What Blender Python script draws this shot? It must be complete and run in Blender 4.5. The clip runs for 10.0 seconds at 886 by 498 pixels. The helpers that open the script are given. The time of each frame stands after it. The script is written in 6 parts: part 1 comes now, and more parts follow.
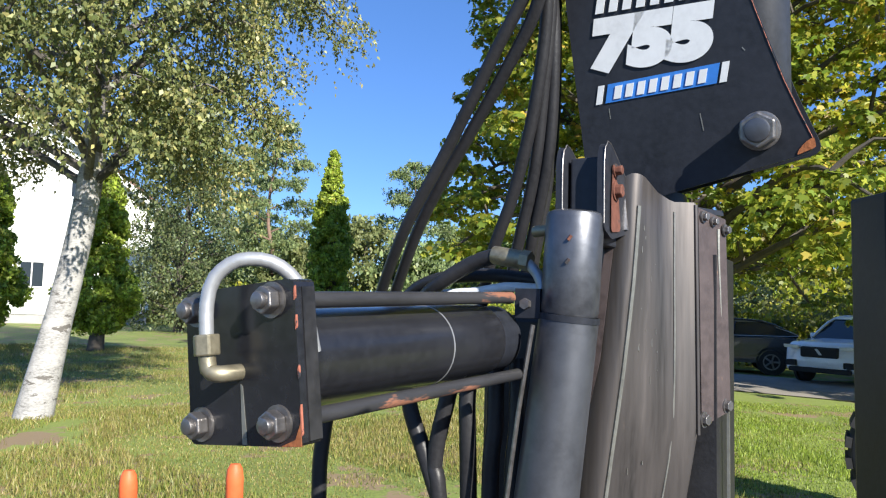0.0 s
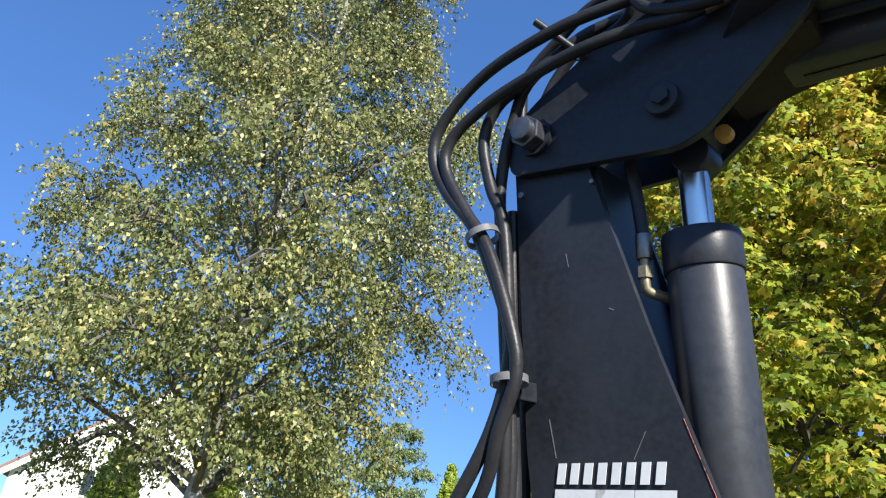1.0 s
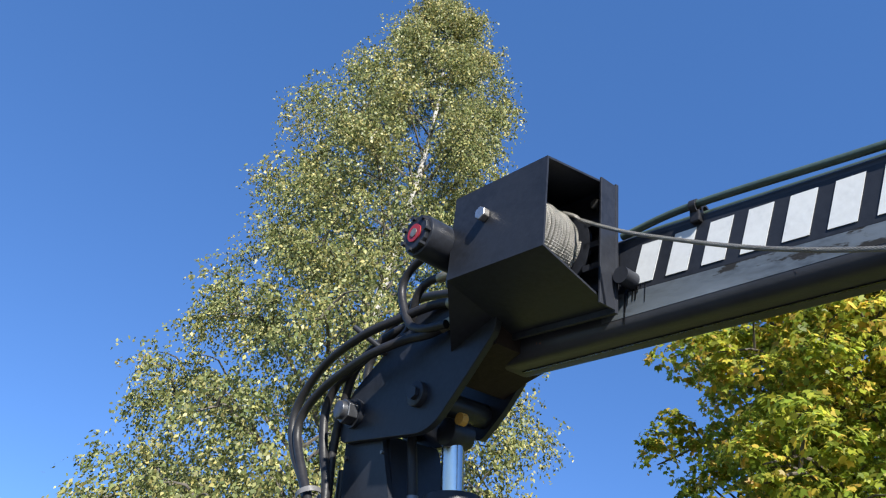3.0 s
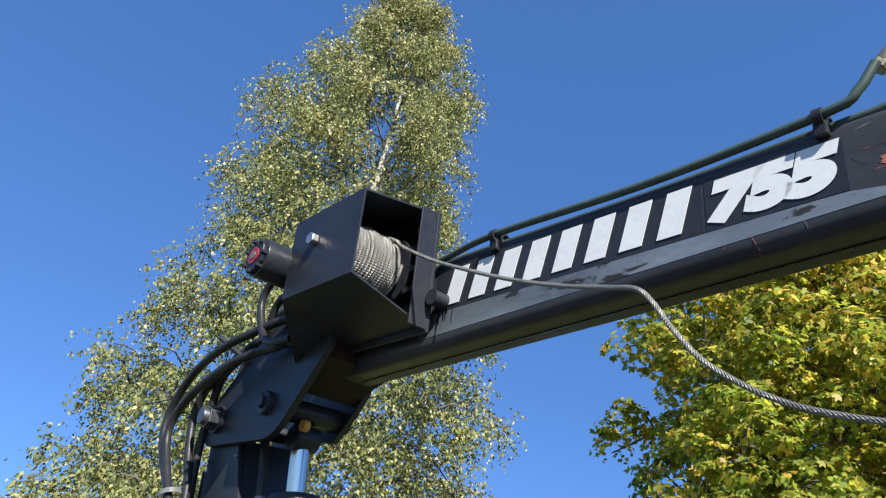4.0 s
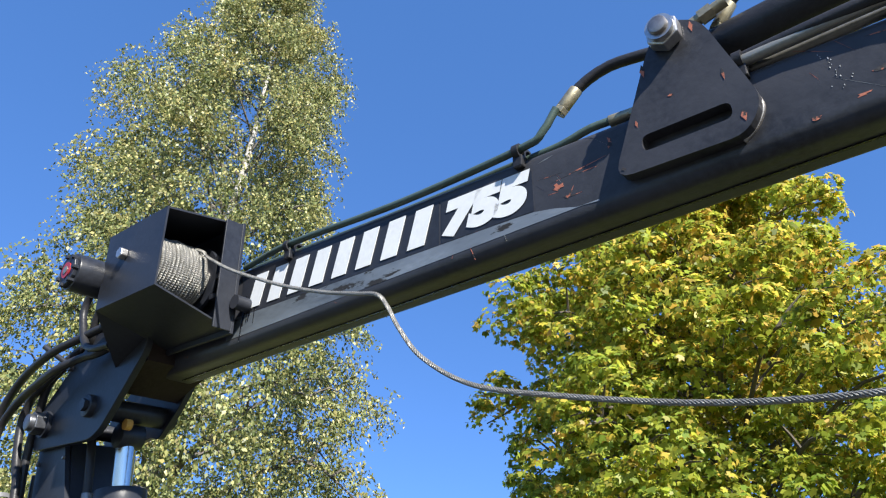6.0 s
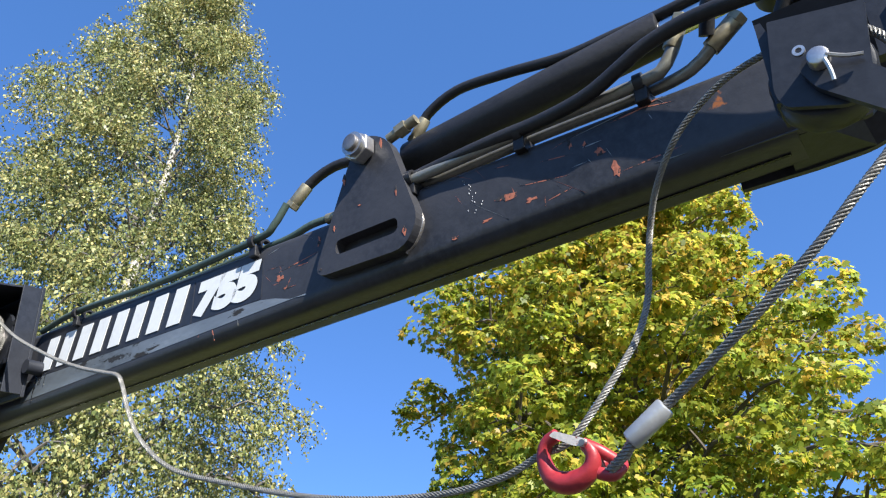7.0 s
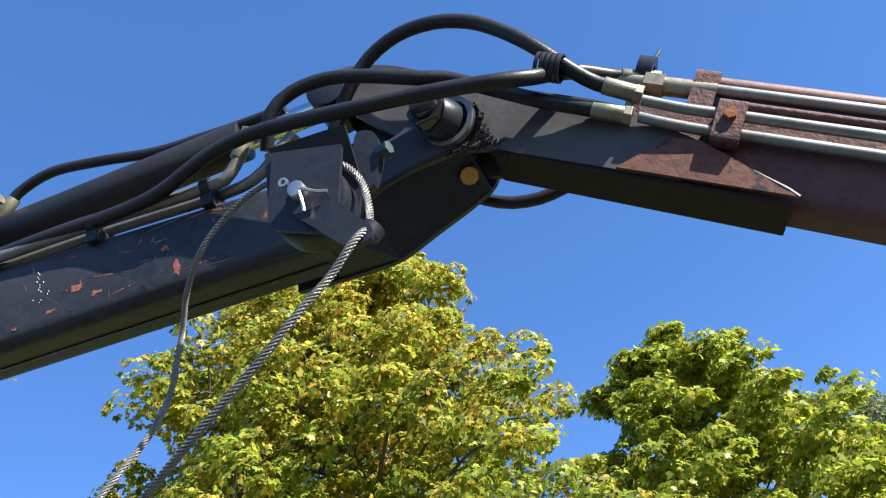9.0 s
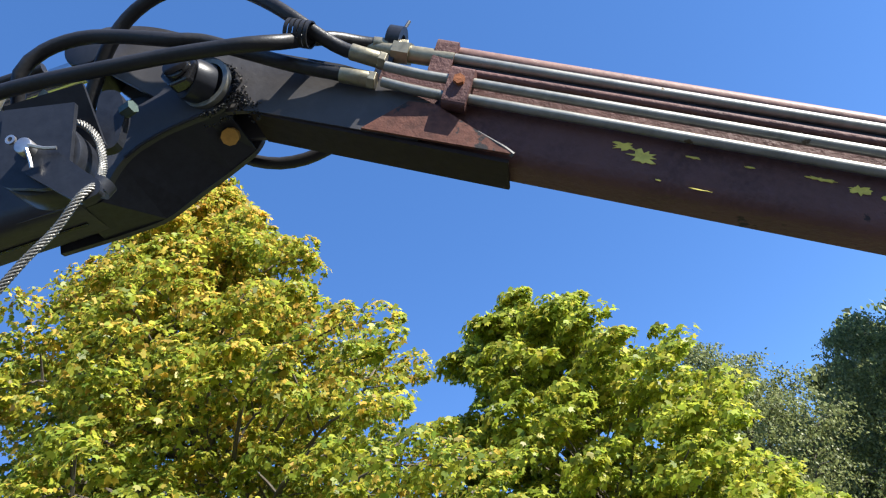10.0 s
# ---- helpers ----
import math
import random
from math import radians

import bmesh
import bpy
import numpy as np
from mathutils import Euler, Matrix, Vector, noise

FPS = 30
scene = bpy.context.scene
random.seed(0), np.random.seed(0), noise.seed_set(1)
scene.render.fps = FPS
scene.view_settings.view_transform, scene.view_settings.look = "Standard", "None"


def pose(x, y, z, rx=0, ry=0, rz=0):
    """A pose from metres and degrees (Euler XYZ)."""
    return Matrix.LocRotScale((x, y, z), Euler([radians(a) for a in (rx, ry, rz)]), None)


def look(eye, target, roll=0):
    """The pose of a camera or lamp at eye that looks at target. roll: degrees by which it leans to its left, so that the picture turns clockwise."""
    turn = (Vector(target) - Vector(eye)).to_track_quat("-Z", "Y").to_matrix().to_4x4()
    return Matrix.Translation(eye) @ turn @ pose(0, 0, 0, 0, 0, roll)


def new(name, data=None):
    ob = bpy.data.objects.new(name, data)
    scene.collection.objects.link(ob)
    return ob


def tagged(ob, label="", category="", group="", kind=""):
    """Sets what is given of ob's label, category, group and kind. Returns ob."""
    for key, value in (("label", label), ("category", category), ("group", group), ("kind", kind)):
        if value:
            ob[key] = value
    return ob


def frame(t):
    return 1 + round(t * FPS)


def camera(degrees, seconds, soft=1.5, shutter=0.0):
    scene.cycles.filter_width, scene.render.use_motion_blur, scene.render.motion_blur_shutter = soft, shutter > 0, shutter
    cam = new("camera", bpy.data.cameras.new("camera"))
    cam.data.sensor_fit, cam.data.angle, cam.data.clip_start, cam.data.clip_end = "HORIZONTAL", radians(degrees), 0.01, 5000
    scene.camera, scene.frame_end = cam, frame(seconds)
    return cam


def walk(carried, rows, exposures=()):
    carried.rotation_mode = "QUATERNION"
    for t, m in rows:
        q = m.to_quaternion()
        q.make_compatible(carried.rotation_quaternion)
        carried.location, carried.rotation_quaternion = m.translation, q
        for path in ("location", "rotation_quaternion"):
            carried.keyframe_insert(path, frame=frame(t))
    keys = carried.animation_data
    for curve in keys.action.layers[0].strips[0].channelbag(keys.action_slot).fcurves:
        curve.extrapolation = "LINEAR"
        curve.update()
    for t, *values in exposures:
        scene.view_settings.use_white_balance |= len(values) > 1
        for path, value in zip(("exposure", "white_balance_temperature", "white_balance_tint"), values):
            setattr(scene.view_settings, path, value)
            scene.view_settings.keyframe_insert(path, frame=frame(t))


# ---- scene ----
cam = camera(63.4, 10.0, soft=1.2)
PATH = [
    (0, (-0.075, 0.021, 1.448), (0.024, 2.012, 1.61), 1.5),
    (0.3, (-0.012, 0.03, 1.513), (-0.031, 1.979, 1.961), 2.7),
    (0.5, (0.046, 0.044, 1.554), (-0.059, 1.938, 2.188), 4.2),
    (0.6, (0.073, 0.051, 1.588), (-0.075, 1.914, 2.302), 4.9),
    (1, (0.185, 0.031, 1.71), (-0.109, 1.771, 2.651), 7.7),
    (1.5, (0.367, -0.029, 1.746), (-0.111, 1.584, 2.828), 10.3),
    (2, (0.549, -0.16, 1.779), (0.017, 1.382, 2.937), 11.2),
    (2.2, (0.6, -0.205, 1.755), (0.071, 1.294, 2.968), 12.0),
    (3.3, (0.921, -0.393, 1.748), (0.356, 1.046, 3.017), 11.2),
    (3.5, (0.997, -0.405, 1.757), (0.445, 1.044, 3.02), 11.0),
    (4, (1.126, -0.426, 1.766), (0.634, 1.053, 3.019), 9.9),
    (4.5, (1.213, -0.427, 1.761), (0.787, 1.08, 3.006), 8.5),
    (5, (1.231, -0.426, 1.76), (0.868, 1.108, 2.991), 6.5),
    (6.3, (1.466, -0.655, 1.687), (1.319, 0.922, 2.908), -0.7),
    (6.5, (1.566, -0.7, 1.698), (1.423, 0.891, 2.901), -1.1),
    (7, (1.736, -0.744, 1.721), (1.717, 0.83, 2.955), -3.4),
    (7.5, (1.834, -0.755, 1.722), (1.96, 0.775, 3.003), -5.9),
    (8, (1.886, -0.783, 1.716), (2.176, 0.691, 3.036), -9.1),
    (8.5, (1.931, -0.818, 1.701), (2.411, 0.605, 3.022), -13.3),
    (9, (1.961, -0.836, 1.682), (2.649, 0.545, 2.954), -18.4),
    (9.5, (2.01, -0.877, 1.632), (2.893, 0.468, 2.821), -23.1),
    (10, (2.055, -0.906, 1.583), (3.089, 0.409, 2.678), -26.7),
]
walk(cam, [(t, look(eye, target, roll)) for t, eye, target, roll in PATH], exposures=[(0, 1.1), (1, 1.12), (2, 1.15), (3.5, 1.05), (5, 1.22), (6.5, 1.38), (8, 1.38), (10, 1.35)])

# ---- light ----
SUN_AZ, SUN_EL = 149.0, 29.0            # degrees clockwise from +y, and above the ground
to_sun = Vector((math.sin(radians(SUN_AZ)) * math.cos(radians(SUN_EL)), math.cos(radians(SUN_AZ)) * math.cos(radians(SUN_EL)), math.sin(radians(SUN_EL))))
world = bpy.data.worlds.new("sky")
scene.world = world
world.use_nodes = True
wn = world.node_tree
sky = wn.nodes.new("ShaderNodeTexSky")
sky.sky_type, sky.sun_disc = "NISHITA", False
sky.sun_elevation, sky.sun_rotation = radians(SUN_EL), radians(SUN_AZ)
sky.altitude, sky.air_density, sky.dust_density, sky.ozone_density = 1500.0, 1.0, 0.0, 3.0
tone = wn.nodes.new("ShaderNodeMix")
tone.data_type, tone.blend_type = "RGBA", "MULTIPLY"
tone.inputs["Factor"].default_value = 1.0
tone.inputs["B"].default_value = (0.76, 0.96, 1.26, 1.0)
wn.links.new(sky.outputs[0], tone.inputs["A"])
even = wn.nodes.new("ShaderNodeMix")
even.data_type = "RGBA"
even.inputs["Factor"].default_value = 0.44
even.inputs["B"].default_value = (0.33, 1.07, 2.95, 1.0)
wn.links.new(tone.outputs["Result"], even.inputs["A"])
wn.links.new(even.outputs["Result"], wn.nodes["Background"].inputs[0])
wn.nodes["Background"].inputs[1].default_value = 0.098
sun = new("sun", bpy.data.lights.new("sun", "SUN"))
sun.data.energy, sun.data.angle, sun.data.color = 5.0, radians(0.53), (1.0, 0.95, 0.86)
sun.matrix_world = look(to_sun * 50, (0, 0, 0))


# ---- materials ----
def mat(name, base, rough=0.6, metal=0.0, var=0.25, scale=4.0, fine=60.0, bump=0.1, spots=None, spot_at=0.68, spot_scale=14.0, tint=None, coat=0.0, spec=0.4, stretch=(1, 1, 1)):
    """A surface with broad and fine variation, a little relief and, where spots is given, worn patches of that colour."""
    m = bpy.data.materials.new(name)
    m.use_nodes = True
    n, l = m.node_tree.nodes, m.node_tree.links
    b = n["Principled BSDF"]
    co = n.new("ShaderNodeTexCoord").outputs["Object"]
    if stretch != (1, 1, 1):
        mp = n.new("ShaderNodeMapping")
        mp.inputs["Scale"].default_value = stretch
        l.new(co, mp.inputs["Vector"])
        co = mp.outputs["Vector"]

    def noise_at(sc, detail=4.0, rough_=0.6):
        t = n.new("ShaderNodeTexNoise")
        t.inputs["Scale"].default_value, t.inputs["Detail"].default_value, t.inputs["Roughness"].default_value = sc, detail, rough_
        l.new(co, t.inputs["Vector"])
        return t.outputs["Fac"]

    def ramp(fac, p0, p1):
        r = n.new("ShaderNodeMapRange")
        r.inputs["From Min"].default_value, r.inputs["From Max"].default_value = p0, p1
        l.new(fac, r.inputs["Value"])
        return r.outputs["Result"]

    def mix(fac, a, c):
        x = n.new("ShaderNodeMix")
        x.data_type = "RGBA"
        for sock, v in ((x.inputs["Factor"], fac), (x.inputs["A"], a), (x.inputs["B"], c)):
            if hasattr(v, "is_linked"):
                l.new(v, sock)
            elif isinstance(v, tuple):
                sock.default_value = (*v, 1.0)
            else:
                sock.default_value = v
        return x.outputs["Result"]

    lo = tuple(max(0.0, c * (1 - var)) for c in base)
    hi = tuple(min(1.0, c * (1 + var)) for c in (tint or base))
    broad, small = noise_at(scale), noise_at(fine)
    col = mix(ramp(broad, 0.3, 0.7), lo, hi)
    col = mix(ramp(small, 0.35, 0.75), col, tuple(min(1.0, c * (1 + var * 1.3)) for c in base))
    ro = n.new("ShaderNodeMapRange")
    ro.inputs["To Min"].default_value, ro.inputs["To Max"].default_value = max(0.02, rough - 0.12), min(1.0, rough + 0.12)
    l.new(broad, ro.inputs["Value"])
    rough_out = ro.outputs["Result"]
    if spots:
        sp = ramp(noise_at(spot_scale, 6.0, 0.65), spot_at, spot_at + 0.03)
        col = mix(sp, col, spots)
        rm = n.new("ShaderNodeMix")
        l.new(sp, rm.inputs["Factor"])
        l.new(rough_out, rm.inputs["A"])
        rm.inputs["B"].default_value = 0.85
        rough_out = rm.outputs["Result"]
    l.new(col, b.inputs["Base Color"])
    l.new(rough_out, b.inputs["Roughness"])
    b.inputs["Metallic"].default_value = metal
    b.inputs["Specular IOR Level"].default_value = spec
    b.inputs["Coat Weight"].default_value = coat
    if bump:
        bp = n.new("ShaderNodeBump")
        bp.inputs["Strength"].default_value, bp.inputs["Distance"].default_value = bump, 0.004
        l.new(small, bp.inputs["Height"])
        l.new(bp.outputs["Normal"], b.inputs["Normal"])
    return m


def leaf_mat(name, base, other, autumn, share=0.15, thin=0.42, turn=0.0, mid=8.0):
    """Thin leaves: each island takes its own shade; light comes through them. turn: how much more the leaves have turned for each metre above mid."""
    m = bpy.data.materials.new(name)
    m.use_nodes = True
    n, l = m.node_tree.nodes, m.node_tree.links
    b, out = n["Principled BSDF"], n["Material Output"]
    rnd = n.new("ShaderNodeNewGeometry").outputs["Random Per Island"]
    co = n.new("ShaderNodeTexCoord").outputs["Object"]
    ns = n.new("ShaderNodeTexNoise")
    ns.inputs["Scale"].default_value, ns.inputs["Detail"].default_value = 0.9, 3.0
    l.new(co, ns.inputs["Vector"])
    cr = n.new("ShaderNodeValToRGB")
    cr.color_ramp.elements[0].color, cr.color_ramp.elements[1].color = (*base, 1), (*autumn, 1)
    e = cr.color_ramp.elements.new(1 - share * 1.6)
    e.color = (*other, 1)
    e2 = cr.color_ramp.elements.new(1 - share)
    e2.color = (*[0.5 * (x + y) for x, y in zip(other, autumn)], 1)
    ad = n.new("ShaderNodeMath")
    ad.operation = "MULTIPLY_ADD"
    l.new(ns.outputs["Fac"], ad.inputs[0])
    ad.inputs[1].default_value = 0.9
    sb = n.new("ShaderNodeMath")
    sb.operation = "MULTIPLY_ADD"
    l.new(rnd, sb.inputs[0])
    sb.inputs[1].default_value, sb.inputs[2].default_value = 0.9, -0.4
    l.new(sb.outputs[0], ad.inputs[2])
    fac = ad.outputs[0]
    if turn:
        sp = n.new("ShaderNodeSeparateXYZ")
        l.new(co, sp.inputs[0])
        hi = n.new("ShaderNodeMath")
        hi.operation = "MULTIPLY_ADD"
        l.new(sp.outputs["Z"], hi.inputs[0])
        hi.inputs[1].default_value, hi.inputs[2].default_value = turn, -turn * mid
        su = n.new("ShaderNodeMath")
        l.new(fac, su.inputs[0])
        l.new(hi.outputs[0], su.inputs[1])
        fac = su.outputs[0]
    l.new(fac, cr.inputs["Fac"])
    wn1 = n.new("ShaderNodeTexWhiteNoise")
    wn1.noise_dimensions = "1D"
    l.new(rnd, wn1.inputs["W"])
    vr = n.new("ShaderNodeMapRange")
    vr.inputs["To Min"].default_value, vr.inputs["To Max"].default_value = 0.48, 1.45
    l.new(wn1.outputs["Value"], vr.inputs["Value"])
    hv = n.new("ShaderNodeHueSaturation")
    l.new(vr.outputs["Result"], hv.inputs["Value"])
    l.new(cr.outputs["Color"], hv.inputs["Color"])
    l.new(hv.outputs["Color"], b.inputs["Base Color"])
    b.inputs["Roughness"].default_value, b.inputs["Specular IOR Level"].default_value = 0.45, 0.45
    tr = n.new("ShaderNodeBsdfTranslucent")
    l.new(hv.outputs["Color"], tr.inputs["Color"])
    mx = n.new("ShaderNodeMixShader")
    mx.inputs[0].default_value = thin
    l.new(b.outputs[0], mx.inputs[1])
    l.new(tr.outputs[0], mx.inputs[2])
    l.new(mx.outputs[0], out.inputs["Surface"])
    return m


RUST = (0.22, 0.075, 0.028)
M_BLACK = mat("black_paint", (0.017, 0.019, 0.025), 0.38, 0.0, 0.35, 5.0, 90.0, 0.08, (0.16, 0.16, 0.17), 0.74, 30.0, spec=0.28)
M_GLOSS = mat("glossy_black_paint", (0.013, 0.0135, 0.016), 0.24, 0.0, 0.4, 5.0, 90.0, 0.04, (0.16, 0.16, 0.17), 0.75, 30.0, spec=0.5)
M_BOOM = mat("worn_black_paint", (0.026, 0.027, 0.032), 0.36, 0.0, 0.4, 4.0, 80.0, 0.12, RUST, 0.70, 9.0, tint=(0.038, 0.039, 0.045), spec=0.26)
M_RUBBED = mat("rubbed_paint", (0.085, 0.1, 0.115), 0.4, 0.25, 0.55, 7.0, 90.0, 0.08, (0.02, 0.021, 0.024), 0.6, 11.0, tint=(0.14, 0.16, 0.18), stretch=(0.5, 1, 1.6))
M_WORN = mat("scuffed_black", (0.018, 0.0175, 0.018), 0.36, 0.0, 0.5, 9.0, 70.0, 0.14, (0.1, 0.075, 0.06), 0.66, 26.0)
M_TIE = mat("tie_rod_paint", (0.026, 0.026, 0.028), 0.45, 0.0, 0.3, 10.0, 90.0, 0.1, (0.2, 0.085, 0.05), 0.57, 16.0, stretch=(1, 0.22, 1))
M_PIPE_GREY = mat("grey_pipe", (0.33, 0.34, 0.35), 0.42, 0.5, 0.15, 14.0, 90.0, 0.05)
M_GLASSLAMP = mat("lamp_glass", (0.6, 0.62, 0.65), 0.1, 0.3, 0.1, 10.0, 40.0, 0.0)
M_DUSTY = mat("dusty_black_paint", (0.042, 0.04, 0.042), 0.5, 0.0, 0.4, 7.0, 70.0, 0.15, (0.12, 0.1, 0.09), 0.66, 18.0, tint=(0.075, 0.072, 0.074), spec=0.32)
M_MAST = mat("satin_mast_paint", (0.088, 0.093, 0.106), 0.4, 0.7, 0.35, 7.0, 60.0, 0.06, (0.14, 0.12, 0.1), 0.72, 30.0, spec=0.65)
M_STREAK = mat("streaked_mast_sheet", (0.078, 0.071, 0.068), 0.42, 0.65, 0.28, 7.0, 40.0, 0.06, (0.11, 0.085, 0.07), 0.7, 26.0, tint=(0.12, 0.105, 0.098), spec=0.65, stretch=(5.0, 5.0, 0.3))
M_SIDE = mat("brownish_sheet", (0.055, 0.043, 0.042), 0.45, 0.0, 0.4, 9.0, 70.0, 0.15, (0.16, 0.1, 0.07), 0.66, 22.0)
M_RUSTY = mat("rusty_brown_paint", (0.072, 0.036, 0.034), 0.62, 0.0, 0.45, 6.0, 120.0, 0.6, (0.035, 0.028, 0.027), 0.64, 12.0, tint=(0.1, 0.05, 0.044), spec=0.22)
M_PIPE_BROWN = mat("brown_pipe_paint", (0.16, 0.085, 0.07), 0.55, 0.0, 0.3, 10.0, 80.0, 0.2, (0.3, 0.24, 0.2), 0.66, 26.0)
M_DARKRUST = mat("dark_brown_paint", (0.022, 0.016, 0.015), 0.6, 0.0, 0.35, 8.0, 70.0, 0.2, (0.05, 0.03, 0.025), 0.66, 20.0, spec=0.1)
M_RUSTCOAT = mat("rusty_coat", (0.11, 0.042, 0.028), 0.75, 0.0, 0.4, 14.0, 90.0, 0.3, (0.03, 0.028, 0.03), 0.6, 22.0)
M_SCAR = mat("red_lead_scar", (0.24, 0.08, 0.05), 0.7, 0.0, 0.4, 40.0, 160.0, 0.2, (0.022, 0.022, 0.026), 0.53, 60.0)
M_RUST = mat("rust", RUST, 0.85, 0.0, 0.45, 25.0, 120.0, 0.4)
M_GREASE = mat("grease", (0.004, 0.004, 0.004), 0.25, 0.0, 0.3, 40.0, 160.0, 0.9)
M_ZINC = mat("zinc_steel", (0.42, 0.41, 0.4), 0.35, 0.9, 0.2, 30.0, 150.0, 0.1, (0.3, 0.2, 0.14), 0.72, 40.0)
M_STEEL = mat("worn_steel", (0.2, 0.19, 0.185), 0.42, 0.85, 0.3, 25.0, 120.0, 0.15, RUST, 0.7, 35.0)
M_CHROME = mat("chrome", (0.55, 0.55, 0.55), 0.2, 1.0, 0.05, 8.0, 60.0, 0.0)
M_BRASS = mat("yellow_zinc", (0.24, 0.215, 0.15), 0.46, 0.7, 0.25, 30.0, 120.0, 0.1)
M_PIPE = mat("grey_green_pipe", (0.2, 0.2, 0.18), 0.42, 0.55, 0.25, 14.0, 90.0, 0.1, (0.12, 0.09, 0.06), 0.66, 18.0)
M_PIPE_DARK = mat("dark_green_pipe", (0.05, 0.075, 0.065), 0.4, 0.2, 0.25, 14.0, 90.0, 0.1)
M_RUBBER = mat("black_rubber", (0.018, 0.018, 0.02), 0.42, 0.0, 0.3, 12.0, 150.0, 0.15, spec=0.28)
M_ROPE = mat("steel_wire", (0.2, 0.195, 0.18), 0.42, 0.4, 0.3, 40.0, 300.0, 0.2)
M_RED = mat("red_paint", (0.26, 0.022, 0.028), 0.4, 0.0, 0.2, 30.0, 120.0, 0.1, (0.3, 0.09, 0.06), 0.68, 40.0)
M_WHITE = mat("white_sticker", (0.6, 0.62, 0.63), 0.5, 0.0, 0.08, 20.0, 90.0, 0.02, (0.08, 0.08, 0.085), 0.735, 45.0)
M_BLUE = mat("blue_sticker", (0.03, 0.16, 0.5), 0.45, 0.0, 0.15, 20.0, 90.0, 0.02, (0.5, 0.56, 0.6), 0.72, 40.0)
M_YELLOW = mat("yellow_paint", (0.6, 0.5, 0.09), 0.6, 0.0, 0.2, 30.0, 120.0, 0.1)
M_OCHRE = mat("ochre_plug", (0.45, 0.24, 0.05), 0.6, 0.0, 0.2, 60.0, 200.0, 0.1)
M_ORANGE = mat("orange_plastic", (0.62, 0.115, 0.035), 0.55, 0.0, 0.15, 30.0, 120.0, 0.05)
M_BARK_BIRCH = mat("birch_bark", (0.27, 0.262, 0.25), 0.8, 0.0, 0.45, 3.0, 24.0, 0.6, (0.12, 0.11, 0.1), 0.585, 4.5, stretch=(1, 1, 2.6))
M_BARREL = mat("dusty_black", (0.026, 0.028, 0.034), 0.4, 0.0, 0.3, 6.0, 70.0, 0.08, (0.14, 0.14, 0.15), 0.7, 18.0)
M_BARK = mat("grey_bark", (0.08, 0.068, 0.055), 0.9, 0.0, 0.4, 6.0, 60.0, 0.6)
M_CAP = mat("chipped_cap", (0.02, 0.02, 0.021), 0.5, 0.0, 0.4, 20.0, 90.0, 0.3, (0.34, 0.11, 0.05), 0.55, 22.0)
M_LIMB = mat("birch_limb_bark", (0.1, 0.09, 0.08), 0.85, 0.0, 0.4, 5.0, 50.0, 0.4, (0.05, 0.045, 0.04), 0.56, 8.0)
M_BARK_PINE = mat("pine_bark", (0.15, 0.1, 0.075), 0.9, 0.0, 0.4, 6.0, 60.0, 0.5)
M_BIRCH = leaf_mat("birch_leaves", (0.105, 0.14, 0.047), (0.255, 0.267, 0.1), (0.45, 0.385, 0.15), 0.2, 0.32, 0.012, 8.0)
M_MAPLE = leaf_mat("maple_leaves", (0.19, 0.28, 0.043), (0.43, 0.44, 0.056), (0.68, 0.43, 0.09), 0.2, 0.6, 0.03, 8.0)
M_GREEN = leaf_mat("green_leaves", (0.21, 0.29, 0.035), (0.4, 0.445, 0.055), (0.56, 0.48, 0.075), 0.22, 0.58)
M_GREY_LEAF = leaf_mat("grey_green_leaves", (0.19, 0.225, 0.085), (0.27, 0.3, 0.12), (0.33, 0.33, 0.14), 0.1, 0.5)
M_DARK_LEAF = leaf_mat("dark_leaves", (0.1, 0.14, 0.06), (0.155, 0.19, 0.08), (0.22, 0.21, 0.08), 0.1, 0.4)
M_NEEDLE = leaf_mat("needles", (0.17, 0.23, 0.095), (0.26, 0.33, 0.13), (0.33, 0.36, 0.15), 0.1)
M_THUJA = leaf_mat("thuja_scales", (0.26, 0.36, 0.05), (0.4, 0.5, 0.07), (0.46, 0.46, 0.09), 0.15)
M_LAWN = mat("lawn", (0.14, 0.175, 0.038), 0.95, 0.0, 0.5, 0.35, 34.0, 0.9, (0.24, 0.175, 0.1), 0.545, 1.1)
M_GRASS = leaf_mat("grass_blades", (0.14, 0.2, 0.032), (0.26, 0.27, 0.06), (0.36, 0.28, 0.12), 0.42)
M_GRASS_FRESH = leaf_mat("fresh_grass_blades", (0.2, 0.29, 0.035), (0.28, 0.35, 0.05), (0.33, 0.32, 0.1), 0.15)
# unseen ground, kept dark so little light bounces up under the crane
M_BOUNCE = mat("dull_bounce_ground", (0.05, 0.048, 0.045), 0.95, 0.0, 0.35, 0.8, 45.0, 0.7, (0.05, 0.048, 0.045), 0.6, 3.0)
M_GRAVEL = mat("gravel", (0.22, 0.2, 0.17), 0.95, 0.0, 0.3, 1.0, 40.0, 0.6)
M_WALL = mat("white_boards", (0.7, 0.7, 0.68), 0.6, 0.0, 0.05, 1.0, 20.0, 0.1)
M_ROOF = mat("roof_tiles", (0.16, 0.09, 0.07), 0.8, 0.0, 0.3, 2.0, 20.0, 0.3)
M_STONE = mat("plinth", (0.3, 0.29, 0.28), 0.9, 0.0, 0.2, 2.0, 20.0, 0.3)
M_GLASS = mat("dark_glass", (0.02, 0.025, 0.03), 0.05, 0.0, 0.1, 2.0, 20.0, 0.0)
M_CAR_W = mat("white_car_paint", (0.78, 0.78, 0.78), 0.2, 0.0, 0.03, 2.0, 20.0, 0.0, coat=0.6)
